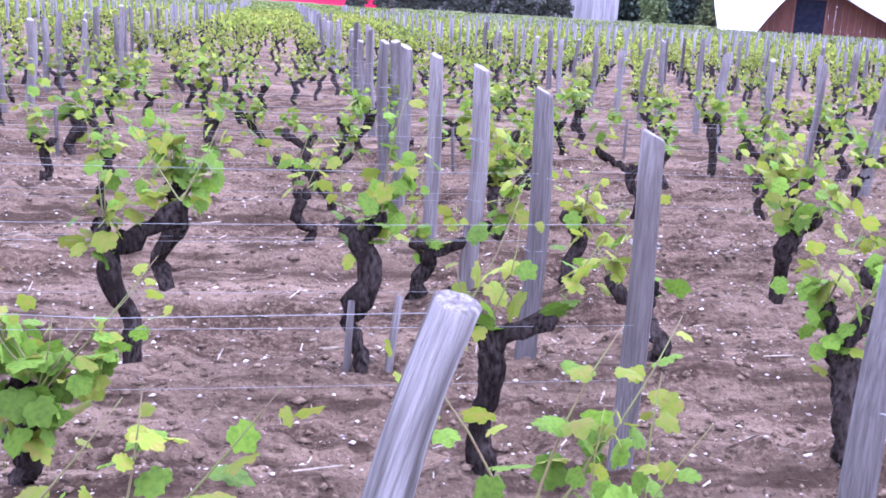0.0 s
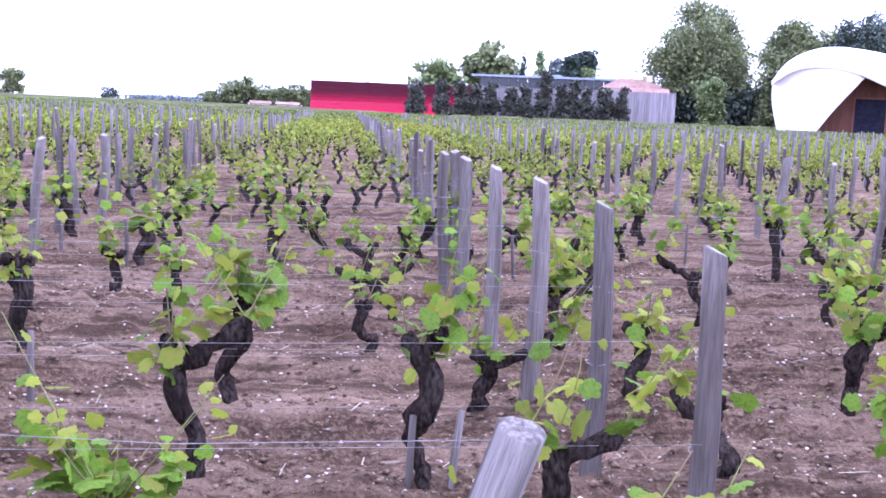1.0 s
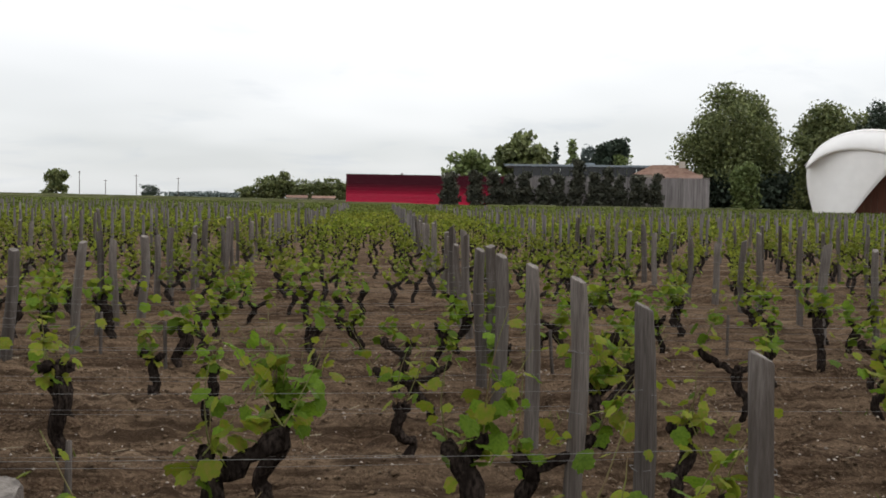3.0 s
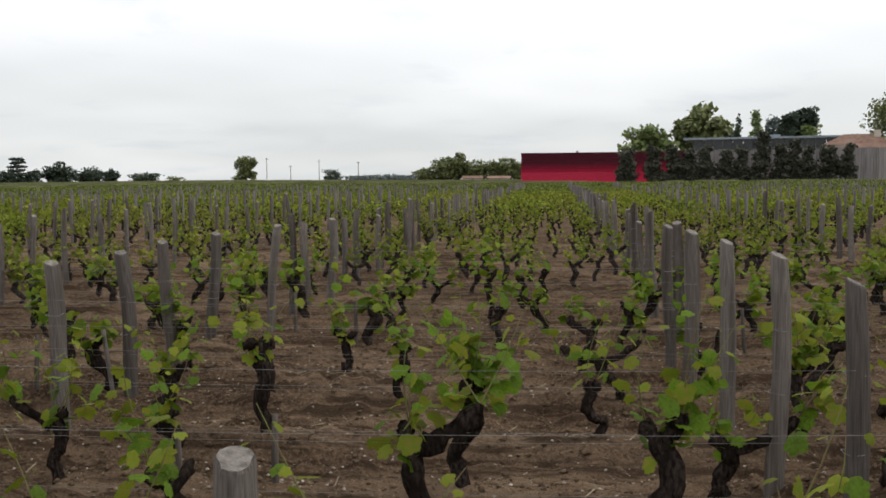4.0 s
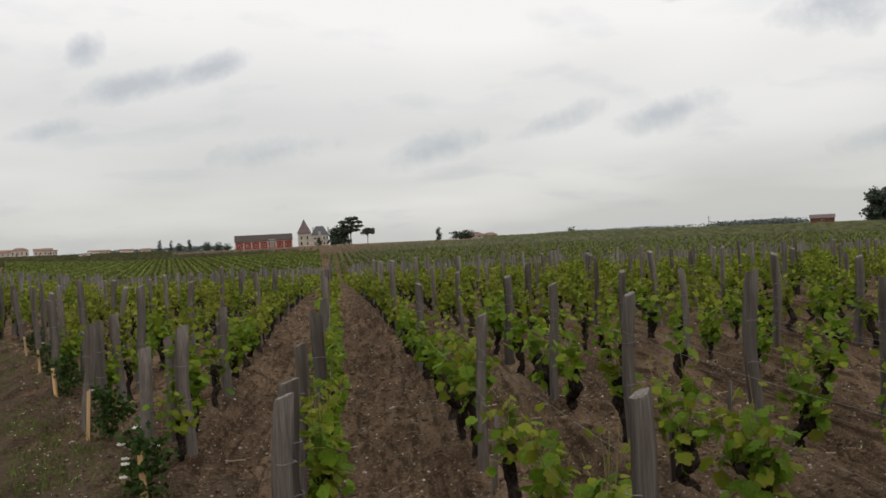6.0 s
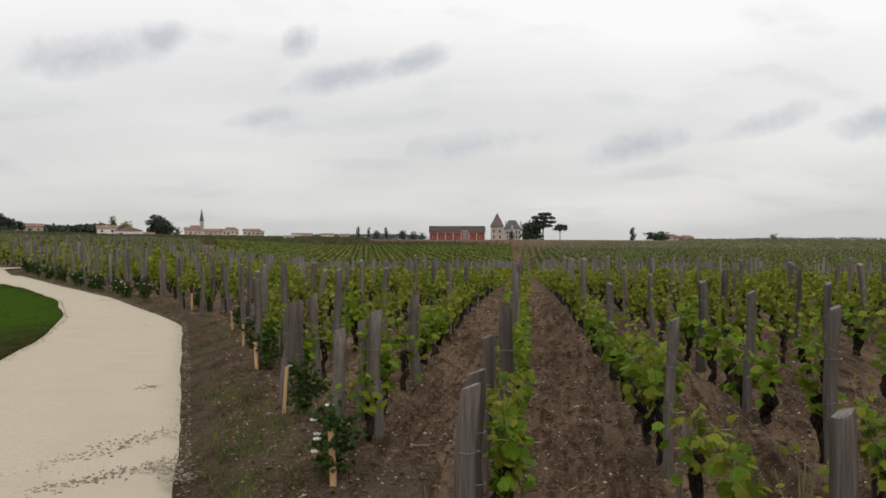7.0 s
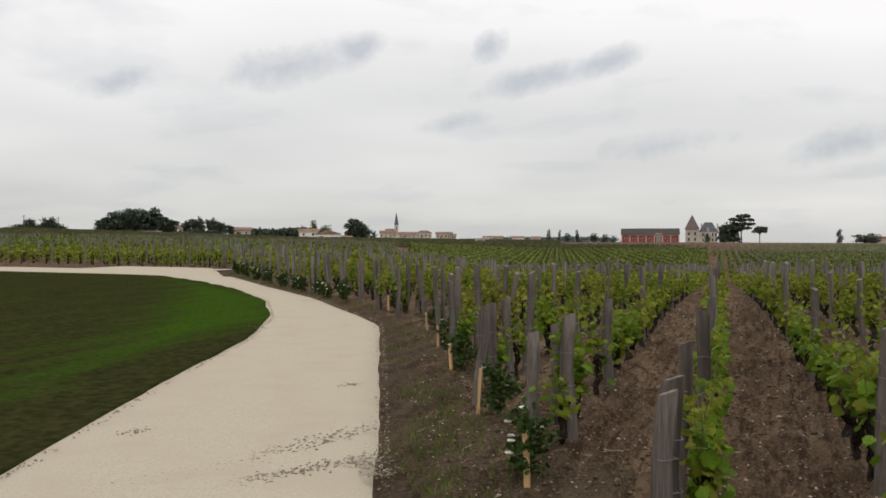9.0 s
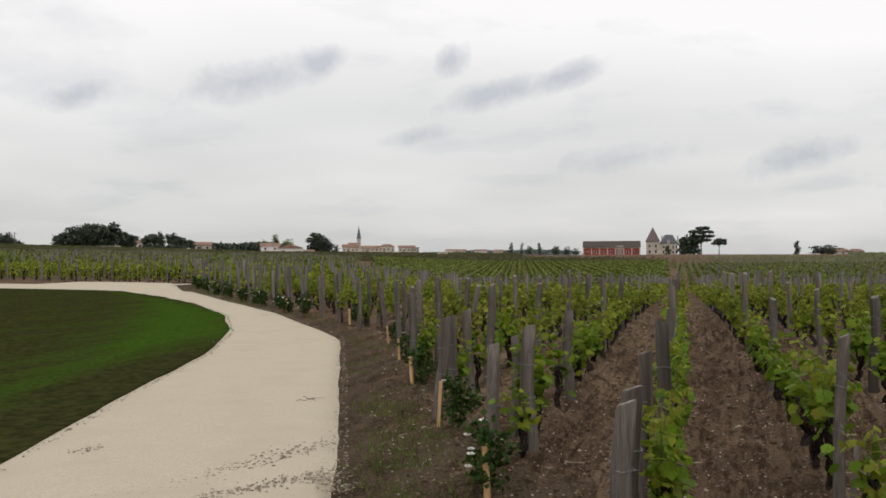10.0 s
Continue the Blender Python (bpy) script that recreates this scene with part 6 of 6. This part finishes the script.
# the chateau: a block with a steep tower roof
def chateau():
    D, A = 690, 93.7
    x, y, z = place(A, D)
    root = empty("chateau", x, y, z, A, label="pale stone chateau with a pointed slate tower and mansard roof", category="chateau")
    s = D * math.tan(radians(1))
    part("tower_wall", boxed(-.85 * s, -.12 * s, -1, 7, -2, 9.2), M_PLASTER, root)
    bm = bmesh.new()
    hip(bm, -.90 * s, -.07 * s, -1.6, 7.6, 9.2, el_z(1.22, D, z), .2)
    part("tower_roof", bm, M_TOWER, root)
    part("main_wall", boxed(-.12 * s, .86 * s, 0, 9, -2, 7.6), M_PLASTER, root)
    bm = bmesh.new()
    hip(bm, -.13 * s, .90 * s, -.5, 9.5, 7.6, el_z(.80, D, z), 5.0)
    part("main_roof", bm, M_SLATE, root)
    for q in (.02, .88):
        part("chimney", boxed(q * s - .5, q * s + .5, 3, 4.5, 8, el_z(.74, D, z)), M_PLASTER, root)
    for xx in (-.66, -.32):
        for zz in (1.2, 5.0):
            window_part(root, xx * s, -1, zz, 1.1, 2.2)
    for xx in (.10, .37, .62, .80):
        for zz in (1.0, 4.4):
            window_part(root, xx * s, 0, zz, 1.0, 2.0)
    part("dormer", boxed(.30 * s, .44 * s, -.4, 2, 7.6, 10.2), M_PLASTER, root)


chateau()


def barn():
    D, A = 680, 96.5
    x, y, z = place(A, D)
    root = empty("red_barn", x, y, z, A, label="long red barn with pale trim and a dark tiled roof", category="barn")
    x0, x1 = deg_x(98.05, A, D), deg_x(94.9, A, D)
    h, t = el_z(.12, D, z), el_z(.37, D, z)
    part("wall", boxed(x0, x1, 0, 12, -2, h), M_BRICK, root)
    bm = bmesh.new()
    gable(bm, x0 - .6, x1 + .6, -.8, 12.8, h, t + 1.2)
    part("roof", bm, mat("dark_tile", (.045, .036, .032), (.085, .068, .06), 2, .9, .2), root)
    n = 7
    for i in range(n + 1):
        q = x0 + (x1 - x0) * i / n
        part("pilaster", boxed(q - .35, q + .35, -.18, .02, -1, h), M_PLASTER, root)
    part("cornice", boxed(x0, x1, -.22, -.02, h - .6, h - .05), M_PLASTER, root)
    for i in range(n):
        q = x0 + (x1 - x0) * (i + .5) / n
        if i == 4:
            part("gate", boxed(q - 1.6, q + 1.6, -.16, .02, -1, h - 1.0), M_FENCE, root, "grey double gate under an arch")
            part("gate_arch", boxed(q - 2.3, q + 2.3, -.25, .0, h - 1.0, h + .9), M_PLASTER, root)
        else:
            window_part(root, q, 0, 1.4, 1.5, 1.4)


barn()


def church(az, dist, top_el, label):
    x, y, z = place(az, dist)
    root = empty("church", x, y, z, az, label=label, category="church")
    t = el_z(top_el, dist, z)
    s = dist / 1300
    part("tower", boxed(-2.6 * s, 2.6 * s, 0, 5.2 * s, -3, t * .56), M_PLASTER, root)
    bm = bmesh.new()
    bmesh.ops.create_cone(bm, cap_ends=True, segments=8, radius1=2.9 * s, radius2=.12, depth=t * .44, matrix=Matrix.Translation((0, 2.6 * s, t * .78)))
    part("spire", bm, M_SLATE, root)
    part("nave", boxed(-14 * s, -2.6 * s, 0, 9 * s, -3, t * .28), M_PLASTER, root)
    bm = bmesh.new()
    gable(bm, -14.5 * s, -2.4 * s, -.6, 9.6 * s, t * .28, t * .42)
    part("nave_roof", bm, M_TILE, root)
    for q in (.38, .46):
        window_part(root, 0, 0, t * q, 1.2, t * .05)


church(110.88, 1250, 1.42, "stone village church with a tall pointed spire")
church(54.36, 1300, .52, "distant village church with a thin spire")
white_house = house(114.05, 440, 14, 3.2, 1.7, 11, M_WHITEP, M_TILE, "white house with a low tiled roof by the vineyard", 3, False, False, -.8)
white_house.rotation_euler[2] += math.pi / 2
part("doorway", boxed(-7.08, -6.9, 7.6, 9.2, -.5, 2.2), M_GLASS, white_house, "dark doorway")
part("doorway", boxed(-7.08, -6.9, 1.6, 2.8, .6, 1.8), M_GLASS, white_house, "dark small window")
house(113.75, 436, 4.5, 1.6, .9, 5, M_WHITEP, M_TILE, "low white annex beside the white house", 1, False, False, -.8)
for a, w, wh, rh, hp, lb in ((111.35, 15, 5.0, 2.6, False, "village house with pale walls and a tiled roof"), (110.25, 16, 4.4, 2.2, False, "village house with pale walls and a tiled roof"),
                             (109.3, 14, 5.8, 2.2, True, "tall pale village house with a tiled roof"), (108.15, 15, 5.2, 1.8, False, "long cream village house"),
                             (107.7, 8, 4.6, .8, False, "small cream village house")):
    house(a, 900, w, wh, rh, 10, M_PLASTER, M_TILE, lb, 4, True, hp, 1.4)
for i, (a, w) in enumerate(((105.6, 10), (105.0, 8), (103.9, 12), (102.9, 9), (115.9, 10), (119.6, 9), (123.2, 9), (119.9, 7))):
    house(a, 950 if a < 110 else 540, w, 3.2, 1.6, 8, M_PLASTER if i % 2 else M_WHITEP, M_TILE, "small pale house with a tiled roof in the distance", 2, False, False, .8 if a < 118 else .3)
house(65.45, 560, 12, 3.6, 2.0, 8, M_CLAD, M_TOWER, "dark red hut with a brown roof among the vines", 1, True, False, -.2)
for a, w in ((57.4, 16), (56.9, 8), (54.9, 14), (43.9, 9)):
    house(a, 900, w, 3.2, 1.6, 8, M_WHITEP, M_TILE, "long white house in the distance", 3, False, False, .4)
house(84.6, 520, 14, 2.2, 1.5, 8, M_PLASTER, M_TILE, "low house with a tiled roof beyond the vines", 2, False, True, -.4)
house(83.6, 520, 8, 2.0, 1.2, 8, M_PLASTER, M_TILE, "low tiled outbuilding beyond the vines", 1, False, True, -.4)
for a, w in ((5.9, 8), (4.4, 9)):
    house(a, 420, w, 1.5, 1.0, 6, M_PLASTER, M_TILE, "low farm shed before the copse", 1, False, False, .1)
house(106.1, 330, 3.4, 1.5, .15, 3, M_WHITEP, M_WHITEP, "small white hut among the vines", 0, True)
# garden wall before the grove
gx_, gy_, gz_ = place(125.3, 505)
gw = empty("garden_wall", gx_, gy_, max(gz_, EYE + 505 * math.tan(radians(.22))), 125.3, label="pale stone garden wall before the dark grove", category="garden wall")
part("wall", boxed(-17, 12, 0, .5, -2.5, 1.1), M_PLASTER, gw)
part("coping", boxed(-17.1, 12.1, -.1, .6, 1.1, 1.25), M_PLASTER, gw)


def utility_pole(az, dist, top_el):
    x, y, z = place(az, dist)
    root = empty("utility_pole", x, y, z, az, label="thin wooden utility pole on the skyline", category="utility pole", group="poles on the skyline")
    t = el_z(top_el, dist, z)
    v, f = tube_np([(0, 0, -1), (0, 0, t * .5), (0, 0, t)], [.16, .14, .12], 8, 0, True)
    part_mesh("pole", mesh_np("pole", v, f, M_POLE, True), M_POLE, root)
    part("cross_arm", boxed(-.7, .7, -.05, .05, t - .5, t - .38), M_POLE, root)


for a, te in ((17.58, 1.22), (16.25, .8), (14.65, 1.1), (12.43, 1.0), (71.35, .24), (67.3, .02), (131.0, 1.2), (129.3, 1.1)):
    utility_pole(a, 400, te)
